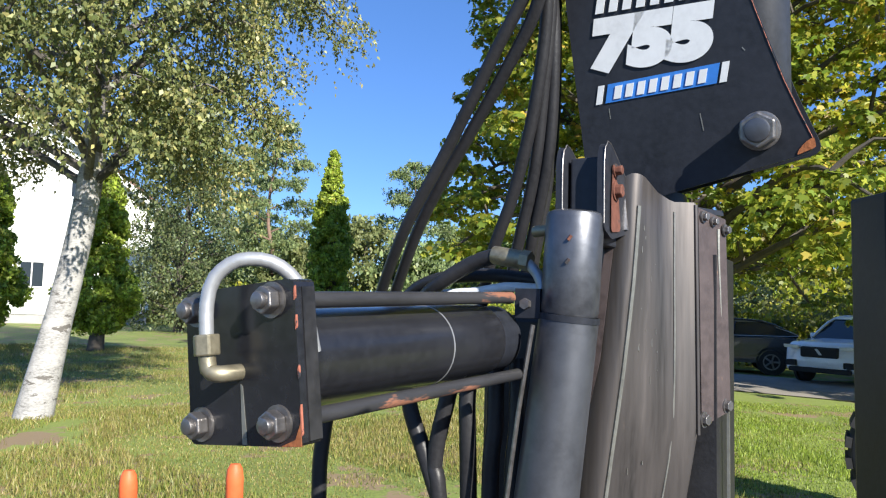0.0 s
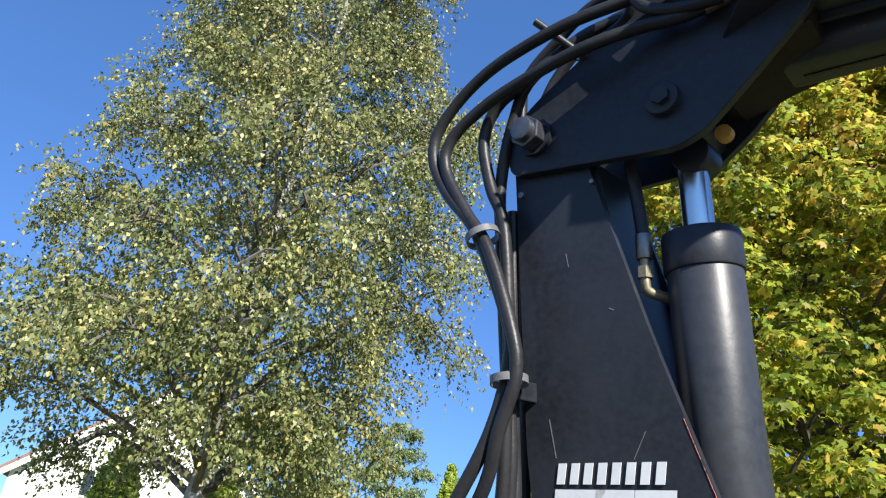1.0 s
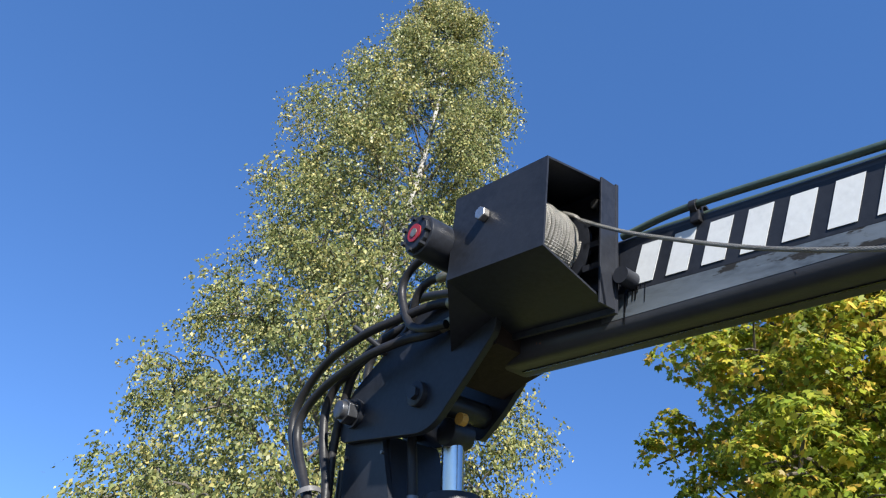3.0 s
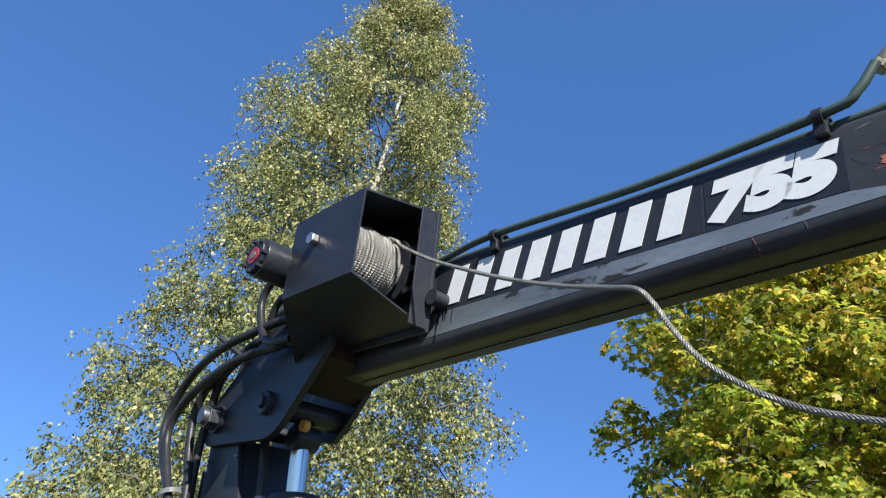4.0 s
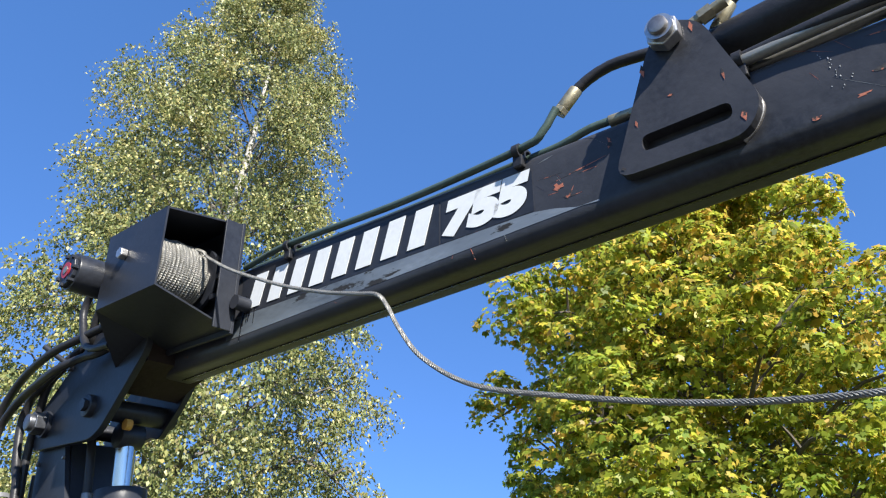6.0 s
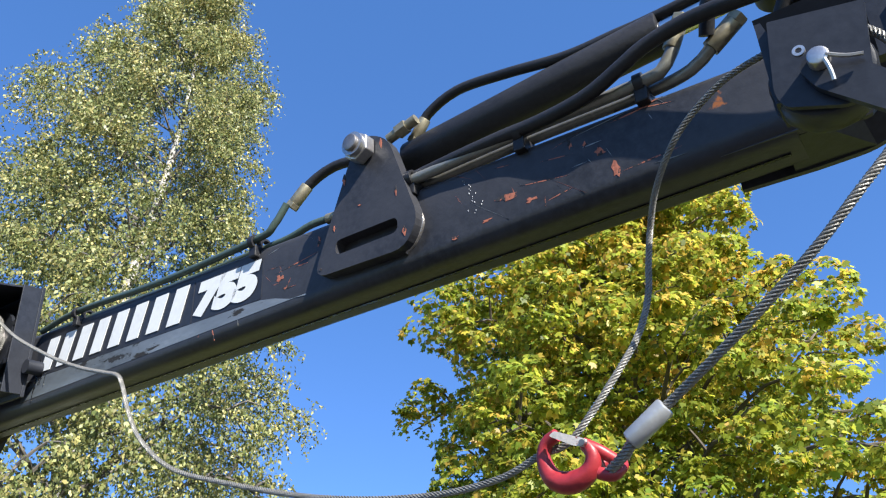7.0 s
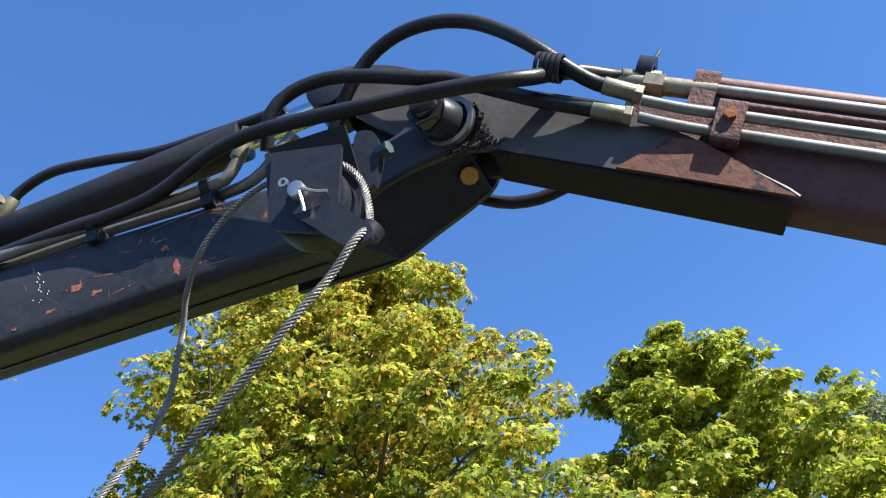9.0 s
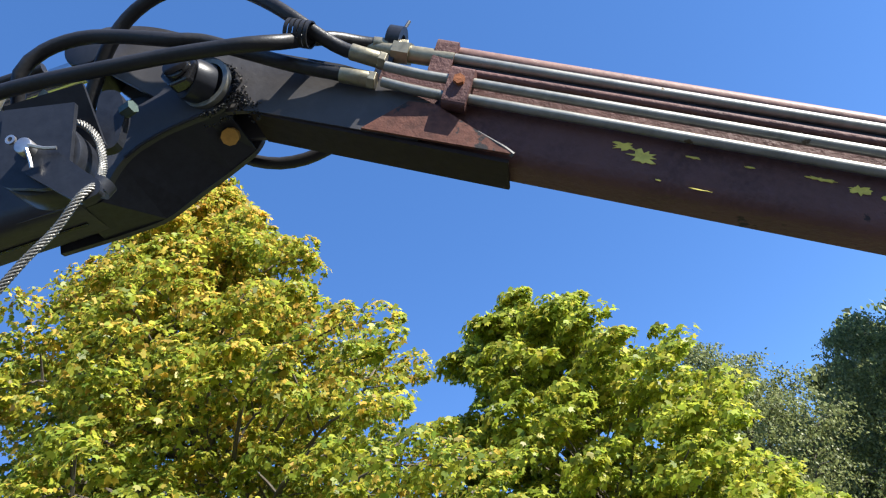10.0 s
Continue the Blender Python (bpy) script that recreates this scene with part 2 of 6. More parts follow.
M_CAR_D = mat("dark_car_paint", (0.03, 0.032, 0.036), 0.2, 0.2, 0.1, 2.0, 20.0, 0.0, coat=0.6)
M_STRAP = mat("grey_strap", (0.1, 0.1, 0.105), 0.45, 0.0, 0.3, 30.0, 120.0, 0.1)
M_TYRE = mat("tyre", (0.02, 0.02, 0.02), 0.85, 0.0, 0.2, 8.0, 60.0, 0.3)


# ---- shapes ----
def thing(name, m, label, category, group=""):
    ob = new(name)
    ob.empty_display_size = 0.05
    ob.matrix_world = m
    return tagged(ob, label, category, group)


def part(name, bm, material, parent, label="", smooth=False, bevel=0.0):
    if bevel:
        edges = [e for e in bm.edges if len(e.link_faces) == 2 and e.calc_face_angle(0) > 0.6]
        bmesh.ops.bevel(bm, geom=edges, offset=bevel, segments=2, profile=0.5, affect="EDGES", clamp_overlap=True)
    bmesh.ops.recalc_face_normals(bm, faces=bm.faces)
    me = bpy.data.meshes.new(name)
    bm.to_mesh(me)
    bm.free()
    me.materials.append(material)
    if smooth:
        me.polygons.foreach_set("use_smooth", [True] * len(me.polygons))
        me.set_sharp_from_angle(angle=radians(40))
    ob = new(name, me)
    ob.parent = parent
    if label:
        ob["label"] = label
    return ob


def box(x0, x1, y0, y1, z0, z1, bm=None):
    bm = bm or bmesh.new()
    bmesh.ops.create_cube(bm, size=1.0, matrix=Matrix.Translation(((x0 + x1) / 2, (y0 + y1) / 2, (z0 + z1) / 2)) @ Matrix.Diagonal((x1 - x0, y1 - y0, z1 - z0, 1)))
    return bm


def prism(poly, y0, y1, bm=None, axis="y"):
    """A plate: the outline poly in the x-z plane, from y0 to y1 (axis x: outline in y-z, along x)."""
    bm = bm or bmesh.new()
    put = (lambda a, c, d: (a, d, c)) if axis == "y" else (lambda a, c, d: (d, a, c))
    v0 = [bm.verts.new(put(a, c, y0)) for a, c in poly]
    v1 = [bm.verts.new(put(a, c, y1)) for a, c in poly]
    bm.faces.new(v0)
    bm.faces.new(v1[::-1])
    k = len(poly)
    for i in range(k):
        bm.faces.new((v0[i], v1[i], v1[(i + 1) % k], v0[(i + 1) % k]))
    return bm


def rounded(poly, r, seg=4):
    """The outline with its corners rounded; r one radius or one per corner."""
    out, k = [], len(poly)
    for i, p in enumerate(poly):
        p, a, c = Vector(p), Vector(poly[i - 1]), Vector(poly[(i + 1) % k])
        ri = r[i] if isinstance(r, (list, tuple)) else r
        da, dc = (a - p), (c - p)
        t = min(ri, 0.45 * da.length, 0.45 * dc.length)
        if t < 1e-5:
            out.append(tuple(p))
            continue
        s, e = p + da.normalized() * t, p + dc.normalized() * t
        for j in range(seg + 1):
            f = j / seg
            out.append(tuple((1 - f) ** 2 * s + 2 * f * (1 - f) * p + f * f * e))
    return out


def cyl(p0, p1, r, seg=24, r1=None, bm=None):
    bm = bm or bmesh.new()
    p0, p1 = Vector(p0), Vector(p1)
    d = p1 - p0
    m = Matrix.Translation((p0 + p1) / 2) @ d.to_track_quat("Z", "Y").to_matrix().to_4x4()
    bmesh.ops.create_cone(bm, cap_ends=True, segments=seg, radius1=r, radius2=r if r1 is None else r1, depth=d.length, matrix=m)
    return bm


def ring(p0, p1, r_in, r_out, seg=28, bm=None):
    """A short pipe with a bore."""
    bm = bm or bmesh.new()
    p0, p1 = Vector(p0), Vector(p1)
    q = (p1 - p0).to_track_quat("Z", "Y").to_matrix()
    loops = []
    for p, r in ((p0, r_in), (p0, r_out), (p1, r_out), (p1, r_in)):
        loops.append([bm.verts.new(p + q @ Vector((r * math.cos(2 * math.pi * i / seg), r * math.sin(2 * math.pi * i / seg), 0))) for i in range(seg)])
    for a in range(4):
        u, v = loops[a], loops[(a + 1) % 4]
        for i in range(seg):
            bm.faces.new((u[i], u[(i + 1) % seg], v[(i + 1) % seg], v[i]))
    return bm


def glide(pts, step=0.02):
    """A smooth line through the points (Catmull-Rom)."""
    p = [Vector(q) for q in pts]
    p = [2 * p[0] - p[1]] + p + [2 * p[-1] - p[-2]]
    out = []
    for i in range(1, len(p) - 2):
        k = max(2, int((p[i + 1] - p[i]).length / step))
        for j in range(k):
            t = j / k
            out.append(0.5 * (2 * p[i] + (p[i + 1] - p[i - 1]) * t + (2 * p[i - 1] - 5 * p[i] + 4 * p[i + 1] - p[i + 2]) * t * t + (3 * p[i] - p[i - 1] - 3 * p[i + 1] + p[i + 2]) * t ** 3))
    return out + [p[-2]]


def frames_along(line):
    out, n = [], None
    for i, p in enumerate(line):
        d = (line[min(i + 1, len(line) - 1)] - line[max(i - 1, 0)]).normalized()
        if n is None:
            n = d.orthogonal().normalized()
        n = (n - d * n.dot(d)).normalized()
        out.append((p, n, d.cross(n)))
    return out


def tube(pts, r, seg=12, step=0.02, bm=None):
    """A round bar or hose along a smooth line; r: one radius, or a function of the share of the way."""
    bm = bm or bmesh.new()
    fr = frames_along(glide(pts, step))
    rings = []
    for i, (p, a, b) in enumerate(fr):
        ri = r(i / (len(fr) - 1)) if callable(r) else r
        rings.append([bm.verts.new(p + ri * (math.cos(2 * math.pi * k / seg) * a + math.sin(2 * math.pi * k / seg) * b)) for k in range(seg)])
    for u, v in zip(rings, rings[1:]):
        for k in range(seg):
            bm.faces.new((u[k], u[(k + 1) % seg], v[(k + 1) % seg], v[k]))
    bm.faces.new(rings[0][::-1])
    bm.faces.new(rings[-1])
    return bm


def hexnut(p0, p1, r, bm=None):
    return cyl(p0, p1, r, 6, bm=bm)


def rope_strands(pts, r, lay=0.03, strands=6, bm=None):
    """Laid wire rope: a bar with one lobe a strand, twisted along a smooth line."""
    bm = bm or bmesh.new()
    fr = frames_along(glide(pts, 0.004))
    seg = strands * 4
    lobes = [r * (0.68 + 0.34 * abs(math.sin(math.pi * strands * k / seg)) ** 0.6) for k in range(seg)]
    rings, way, last = [], 0.0, None
    for p, a, b in fr:
        if last is not None:
            way += (p - last).length
        last = p
        w = 2 * math.pi * way / lay
        rings.append([bm.verts.new(p + lobes[k] * (math.cos(2 * math.pi * k / seg + w) * a + math.sin(2 * math.pi * k / seg + w) * b)) for k in range(seg)])
    for u, v in zip(rings, rings[1:]):
        for k in range(seg):
            bm.faces.new((u[k], u[(k + 1) % seg], v[(k + 1) % seg], v[k]))
    bm.faces.new(rings[0][::-1])
    bm.faces.new(rings[-1])
    return bm


def frame_of(o, x, y):
    x, y = Vector(x).normalized(), Vector(y)
    y = (y - x * y.dot(x)).normalized()
    z = x.cross(y)
    return Matrix(((x.x, y.x, z.x, o[0]), (x.y, y.y, z.y, o[1]), (x.z, y.z, z.z, o[2]), (0, 0, 0, 1)))


# the crane's own frame (it stands a little out of plumb): x along the boom, y away from the walker, z up the pillar
CR = frame_of((0.357, 0.918, 2.457), (0.8313, -0.5552, -0.0263), (0.5502, 0.8154, 0.1801))
BM = CR @ pose(0, 0, 0, 0, 6.5, 0)
OB = CR @ pose(2.269, 0, 0, 0, 38.2, 0)


# ---- ground ----
def ground_height(x, y):
    """Nearly level lawn with shallow swells, a touch lower towards the drive."""
    return 0.06 * noise.noise(Vector((x * 0.15, y * 0.15, 0.0))) - 0.25 * max(0.0, min(1.0, (x - 4) / 8))


def build_ground():
    bm = bmesh.new()
    xs = [-900, -300, -120, -60] + [-40 + 2 * i for i in range(46)] + [70, 120, 300, 900]
    ys = [-900, -300, -100, -40, -20, -10] + [-6 + 2 * i for i in range(32)] + [70, 90, 140, 300, 900]
    grid = [[bm.verts.new((x, y, ground_height(x, y))) for x in xs] for y in ys]
    for r0, r1 in zip(grid, grid[1:]):
        for i in range(len(xs) - 1):
            bm.faces.new((r0[i], r0[i + 1], r1[i + 1], r1[i]))
    g = part("ground", bm, M_LAWN, None, smooth=True)
    tagged(g, "sunlit lawn with dry bare patches and mown grass", "lawn", kind="structure")
    bm = bmesh.new()
    line = glide([(5.0, 16.5, 0), (8.5, 14.6, 0), (13, 12.6, 0), (22, 9, 0), (60, -4, 0)], 1.0)
    pairs = []
    for i, p in enumerate(line):
        d = (line[min(i + 1, len(line) - 1)] - line[max(0, i - 1)]).normalized()
        side = Vector((-d.y, d.x, 0))
        pairs.append([bm.verts.new((q.x, q.y, ground_height(q.x, q.y) + 0.02)) for q in (p - side * 1.3, p, p + side * 2.2, p + side * 4.5)])
    for a, b in zip(pairs, pairs[1:]):
        for k in range(3):
            bm.faces.new((a[k], b[k], b[k + 1], a[k + 1]))
    tagged(part("road", bm, M_GRAVEL, None, smooth=True), "grey gravel drive beside the lawn", "drive", kind="structure")

    # unseen sheet over the lawn, added to dull the bounce on the booms
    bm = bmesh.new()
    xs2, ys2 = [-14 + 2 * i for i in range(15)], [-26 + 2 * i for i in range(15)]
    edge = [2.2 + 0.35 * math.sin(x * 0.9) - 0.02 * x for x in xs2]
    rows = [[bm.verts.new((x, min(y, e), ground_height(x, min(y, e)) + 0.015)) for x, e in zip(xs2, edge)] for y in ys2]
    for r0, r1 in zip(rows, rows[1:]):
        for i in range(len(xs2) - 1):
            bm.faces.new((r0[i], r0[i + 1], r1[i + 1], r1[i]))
    tagged(part("yard", bm, M_BOUNCE, None, smooth=True), "unseen dark grey sheet added under the crane to dull the lawn's bounce", "yard", kind="structure")


build_ground()


# ---- the crane's pillar ----
def build_pillar():
    t = thing("crane_pillar", CR, "black painted steel crane pillar of two tapered side plates, scratched and dusty", "crane pillar")
    outline = rounded([(-0.285, -0.005), (-0.148, -0.04), (-0.055, -0.355), (0.022, -0.585), (0.058, -0.685), (0.10, -0.785), (-0.13, -0.845), (-0.238, -0.82), (-0.27, -0.5)], [0.01, 0.02, 0.05, 0.05, 0.02, 0.022, 0.01, 0.03, 0])
    part("side_plate", prism(outline, -0.008, 0.004), M_BLACK, t, bevel=0.0015)
    part("side_plate", prism(outline, 0.145, 0.157), M_BLACK, t, bevel=0.0015)
    part("back_plate", prism([(-0.285, -0.01), (-0.27, -0.01), (-0.255, -0.5), (-0.225, -0.815), (-0.238, -0.815), (-0.27, -0.5)], 0.006, 0.143), M_BLACK, t)
    part("inner_web", prism([(-0.15, -0.05), (-0.135, -0.05), (-0.05, -0.5), (-0.02, -0.8), (-0.035, -0.8), (-0.065, -0.5)], 0.006, 0.143), M_BLACK, t)
    # foot pin with washer and nut
    part("foot_pin", cyl((0.024, -0.046, -0.752), (0.024, 0.19, -0.752), 0.0175, 28), M_MAST, t, "worn steel pin end", smooth=True, bevel=0.0025)
    part("nut", hexnut((0.024, -0.04, -0.752), (0.024, -0.0135, -0.752), 0.0275), M_STEEL, t, "worn steel nut", bevel=0.0035)
    part("washer", cyl((0.024, -0.0135, -0.752), (0.024, -0.0085, -0.752), 0.0285, 32), M_STEEL, t, smooth=True, bevel=0.001)
    part("worn_rim", tube([(-0.02, -0.0085, -0.465), (0.021, -0.0085, -0.586), (0.057, -0.0085, -0.686), (0.092, -0.0085, -0.766)], 0.0007, 6, 0.05), M_SCAR, t, "chipped reddish plate edge", smooth=True)
    part("rust_patch", prism(rounded([(0.072, -0.79), (0.097, -0.78), (0.094, -0.765), (0.083, -0.772), (0.075, -0.782)], 0.004), -0.0095, -0.0081), M_RUST, t, "orange rusty corner")
    part("bolt", cyl((-0.27, -0.014, -0.078), (-0.27, -0.008, -0.078), 0.006, 6), M_STEEL, t)
    for x0, z0, x1, z1, w in ((-0.229, -0.457, -0.219, -0.512, 0.0012), (-0.076, -0.481, -0.096, -0.516, 0.002), (-0.2, -0.7, -0.198, -0.715, 0.0012), (-0.12, -0.3, -0.112, -0.303, 0.001), (-0.06, -0.72, -0.055, -0.745, 0.0012), (-0.19, -0.2, -0.186, -0.222, 0.001), (0.0, -0.63, 0.004, -0.634, 0.001)):
        part("scuff", prism([(x0, z0), (x0 + w, z0 + w), (x1 + w, z1), (x1, z1 - w)], -0.0086, -0.0079), M_PIPE, t, "pale scuff mark")
    part("bolt", cyl((-0.135, -0.0145, -0.09), (-0.135, -0.008, -0.09), 0.004, 6), M_STEEL, t)
    return t


def stroke_letters(x0, x1, z0, z1, y, lean, count, matter, parent):
    """A row of slanted blocks, one to a sign."""
    w = (x1 - x0) / count
    for i in range(count):
        bm = bmesh.new()
        a = x0 + i * w
        prism([(a + w * 0.05, z0), (a + w * 0.66, z0), (a + w * 0.66 + lean, z1), (a + w * 0.05 + lean, z1)], y, y + 0.0012, bm)
        part("mark", bm, matter, parent)


def digits(text, x0, x1, z0, z1, y, shear, parent, bold=0.05, name="number"):
    """Heavy slanted digits set flat on the plate y."""
    cu = bpy.data.curves.new(name, "FONT")
    cu.body, cu.shear, cu.offset, cu.extrude, cu.space_character = text, shear, bold, 0.0, 0.98
    ob = bpy.data.objects.new(name, cu)
    scene.collection.objects.link(ob)
    bpy.context.view_layer.update()
    me = bpy.data.meshes.new_from_object(ob.evaluated_get(bpy.context.evaluated_depsgraph_get()))
    bpy.data.objects.remove(ob)
    bpy.data.curves.remove(cu)
    co = np.empty(len(me.vertices) * 3)
    me.vertices.foreach_get("co", co)
    co = co.reshape(-1, 3)
    lo, hi = co.min(0), co.max(0)
    s = (co - lo) / np.maximum(hi - lo, 1e-9)
    out = np.stack([x0 + s[:, 0] * (x1 - x0), np.full(len(s), y), z0 + s[:, 1] * (z1 - z0)], 1)
    me.vertices.foreach_set("co", out.ravel())
    me.materials.clear()
    me.materials.append(M_WHITE)
    me.update()
    o = new(name, me)
    o.parent = parent
    return o


pillar = build_pillar()
# white stickers on the pillar: a row of signs, a big number, a blue plate
sticker = thing("pillar_sticker", CR, "white lettered sticker on the black pillar plate", "sticker")
stroke_letters(-0.219, -0.045, -0.549, -0.52, -0.0105, 0.005, 8, M_WHITE, sticker)
digits("755", -0.228, -0.036, -0.644, -0.556, -0.0102, 0.1, sticker, 0.09)
dealer = thing("dealer_sticker", CR @ pose(-0.12, 0, -0.669, 0, -4.5, 0) @ pose(0.12, 0, 0.669), "blue and white dealer sticker with worn edges", "sticker")
part("plate", prism([(-0.206, -0.684), (-0.036, -0.684), (-0.029, -0.655), (-0.199, -0.655)], -0.0096, -0.0084), M_BLUE, dealer)
for a in (-0.222, -0.032):
    part("bar", prism([(a, -0.684), (a + 0.01, -0.684), (a + 0.017, -0.655), (a + 0.007, -0.655)], -0.0096, -0.0084), M_WHITE, dealer)
stroke_letters(-0.193, -0.045, -0.68, -0.66, -0.0108, 0.005, 8, M_WHITE, dealer)


# ---- lift cylinder between the pillar plates ----
def build_lift_cylinder():
    t = thing("lift_cylinder", CR, "black hydraulic lift cylinder with a chrome rod and dusty barrel", "hydraulic cylinder")
    top, foot = Vector((-0.003, 0.075, -0.186)), Vector((0.004, 0.075, -0.76))
    d = (foot - top).normalized()
    part("barrel", cyl(top + d * 0.03, foot - d * 0.02, 0.055, 40), M_BARREL, t, smooth=True, bevel=0.003)
    part("head", cyl(top, top + d * 0.062, 0.059, 40), M_BLACK, t, smooth=True, bevel=0.004)
    part("rod", cyl(top - d * 0.146, top + d * 0.02, 0.0235, 32), M_CHROME, t, "bright chrome rod", smooth=True)
    part("rod_eye", cyl((0.004, 0.045, -0.06), (0.004, 0.105, -0.06), 0.03, 24), M_BLACK, t, smooth=True, bevel=0.003)
    part("foot_eye", cyl((0.024, 0.03, -0.752), (0.024, 0.12, -0.752), 0.045, 24), M_BLACK, t, smooth=True, bevel=0.003)
    h = thing("lift_hose", CR, "short black hydraulic hose with steel fitting beside the lift cylinder", "hose")
    part("hose", tube([(-0.095, 0.03, -0.01), (-0.088, 0.03, -0.056), (-0.079, 0.03, -0.129), (-0.0745, 0.03, -0.185)], 0.0105, 14), M_RUBBER, h, smooth=True)
    part("ferrule", cyl((-0.0745, 0.03, -0.182), (-0.075, 0.03, -0.222), 0.0125, 16), M_STEEL, h, smooth=True, bevel=0.001)
    part("nut", hexnut((-0.0755, 0.03, -0.234), (-0.076, 0.03, -0.252), 0.0125), M_BRASS, h)
    part("elbow", tube([(-0.075, 0.03, -0.222), (-0.076, 0.03, -0.26), (-0.074, 0.034, -0.272), (-0.055, 0.06, -0.28)], 0.008, 12, 0.006), M_BRASS, h, smooth=True)


build_lift_cylinder()


# ---- main boom ----
def build_boom():
    t = thing("main_boom", BM, "black painted box-section main boom, scratched, with bare rust marks", "crane boom")
    bm = bmesh.new()
    ends = []
    for x in (0.1, 2.085):
        lo, hi = 0.058 + 0.033 * x, 0.267 - 0.014 * x
        ends.append([bm.verts.new((x, y, z)) for y, z in rounded([(0.057, lo), (0.15, lo), (0.15, hi), (0.057, hi)], [0.026, 0.015, 0.02, 0.014], 5)])
    for i in range(len(ends[0])):
        j = (i + 1) % len(ends[0])
        bm.faces.new((ends[0][i], ends[0][j], ends[1][j], ends[1][i]))
    bm.faces.new(ends[0])
    bm.faces.new(ends[1][::-1])
    part("beam", bm, M_BOOM, t, smooth=True)
    part("bottom_seam", prism([(0.16, 0.0613), (2.07, 0.1243), (2.07, 0.128), (0.16, 0.065)], 0.107, 0.112), M_GREASE, t)
    # knuckle plates that carry the boom on the pillar, both sides
    k = rounded([(-0.292, 0.03), (-0.282, -0.045), (-0.2, -0.055), (0.01, -0.082), (0.055, -0.068), (0.135, 0.0), (0.22, 0.075), (0.24, 0.2), (-0.02, 0.195), (-0.24, 0.075)], [0.04, 0.02, 0.1, 0.03, 0.02, 0.005, 0.02, 0.02, 0.03, 0.04])
    far = rounded([(-0.29, 0.03), (-0.28, -0.03), (-0.2, -0.04), (-0.04, -0.04), (-0.01, -0.053), (0.065, 0.0), (0.12, 0.053), (0.15, 0.2), (-0.02, 0.195), (-0.24, 0.075)], 0.02)
    turn = Matrix.Rotation(radians(-6.5), 4, "Y")
    for line, y0, y1 in ((k, -0.026, -0.0095), (far, 0.159, 0.175)):
        b = prism(line, y0, y1)
        bmesh.ops.transform(b, matrix=turn, verts=b.verts)
        part("knuckle_plate", b, M_BLACK, t, bevel=0.0015)

    # filler block: its dark matte colour imitates the shade between the plates
    part("knuckle_filler", prism([(-0.02, 0.06), (0.06, 0.03), (0.13, 0.06), (0.2, 0.08), (0.2, 0.13), (-0.02, 0.13)], -0.0094, 0.1588), M_DARKRUST, t, "matte dark block standing in for the shaded knuckle hollow")

    def at(x, y, z):
        return turn @ Vector((x, y, z))
    part("pivot_pin", cyl(at(-0.229, -0.075, 0.012), at(-0.229, 0.2, 0.012), 0.021, 28), M_MAST, t, "greasy steel pivot pin", smooth=True, bevel=0.004)
    part("pivot_nut", hexnut(at(-0.229, -0.062, 0.012), at(-0.229, -0.036, 0.012), 0.029), M_MAST, t, bevel=0.002)
    part("pivot_collar", cyl(at(-0.229, -0.036, 0.012), at(-0.229, -0.026, 0.012), 0.034, 28), M_BLACK, t, smooth=True)
    part("rod_pin", cyl(at(0.0, -0.04, 0.0), at(0.0, 0.19, 0.0), 0.027, 28), M_BLACK, t, smooth=True, bevel=0.003)
    part("rod_pin_bolt", hexnut(at(0.002, -0.05, 0.0), at(0.002, -0.04, 0.0), 0.015), M_BLACK, t)
    part("small_bolt", hexnut(at(-0.133, -0.036, 0.137), at(-0.133, -0.026, 0.137), 0.011), M_STEEL, t)
    part("grease_plug", cyl(at(0.062, 0.03, -0.05), at(0.062, 0.045, -0.05), 0.013, 12), M_OCHRE, t, "ochre grease plug")
    # triangular bracket of the boom cylinder
    tri = rounded([(1.356, 0.138), (1.545, 0.137), (1.572, 0.18), (1.513, 0.348), (1.457, 0.374), (1.43, 0.33)], [0.03, 0.035, 0.03, 0.03, 0.03, 0.06])
    slot = rounded([(1.404, 0.166), (1.532, 0.168), (1.532, 0.194), (1.404, 0.192)], 0.0125)
    for y0, y1 in ((0.036, 0.0565), (0.1505, 0.171)):
        part("bracket_plate", plate_with_slot(tri, slot, y0, y1), M_BOOM, t)
    part("weld_bead", tube([(1.534, 0.056, 0.138), (1.553, 0.056, 0.155), (1.565, 0.0555, 0.18), (1.556, 0.0555, 0.21), (1.545, 0.056, 0.235)], 0.0042, 8, 0.006), M_STEEL, t, "bright weld bead", smooth=True)
    part("bracket_pin", cyl((1.465, -0.004, 0.338), (1.465, 0.2, 0.338), 0.0145, 24), M_STEEL, t, smooth=True, bevel=0.003)
    part("bracket_nut", hexnut((1.465, 0.012, 0.338), (1.465, 0.034, 0.338), 0.0265), M_ZINC, t, "zinc plated nut", bevel=0.002)
    part("bracket_washer", ring((1.465, 0.003, 0.338), (1.465, 0.012, 0.338), 0.0147, 0.021), M_ZINC, t, smooth=True)
    # fork at the tip
    fork = rounded([(2.0, 0.128), (2.11, 0.13), (2.142, 0.172), (2.1616, 0.187), (2.205, 0.202), (2.289, 0.211), (2.312, 0.235), (2.306, 0.285), (2.27, 0.312), (2.235, 0.305), (2.214, 0.266), (2.185, 0.256), (2.1, 0.24), (2.0, 0.238)], [0, 0.02, 0.02, 0.02, 0.02, 0.02, 0.02, 0.03, 0.03, 0.01, 0.01, 0.01, 0.01, 0])
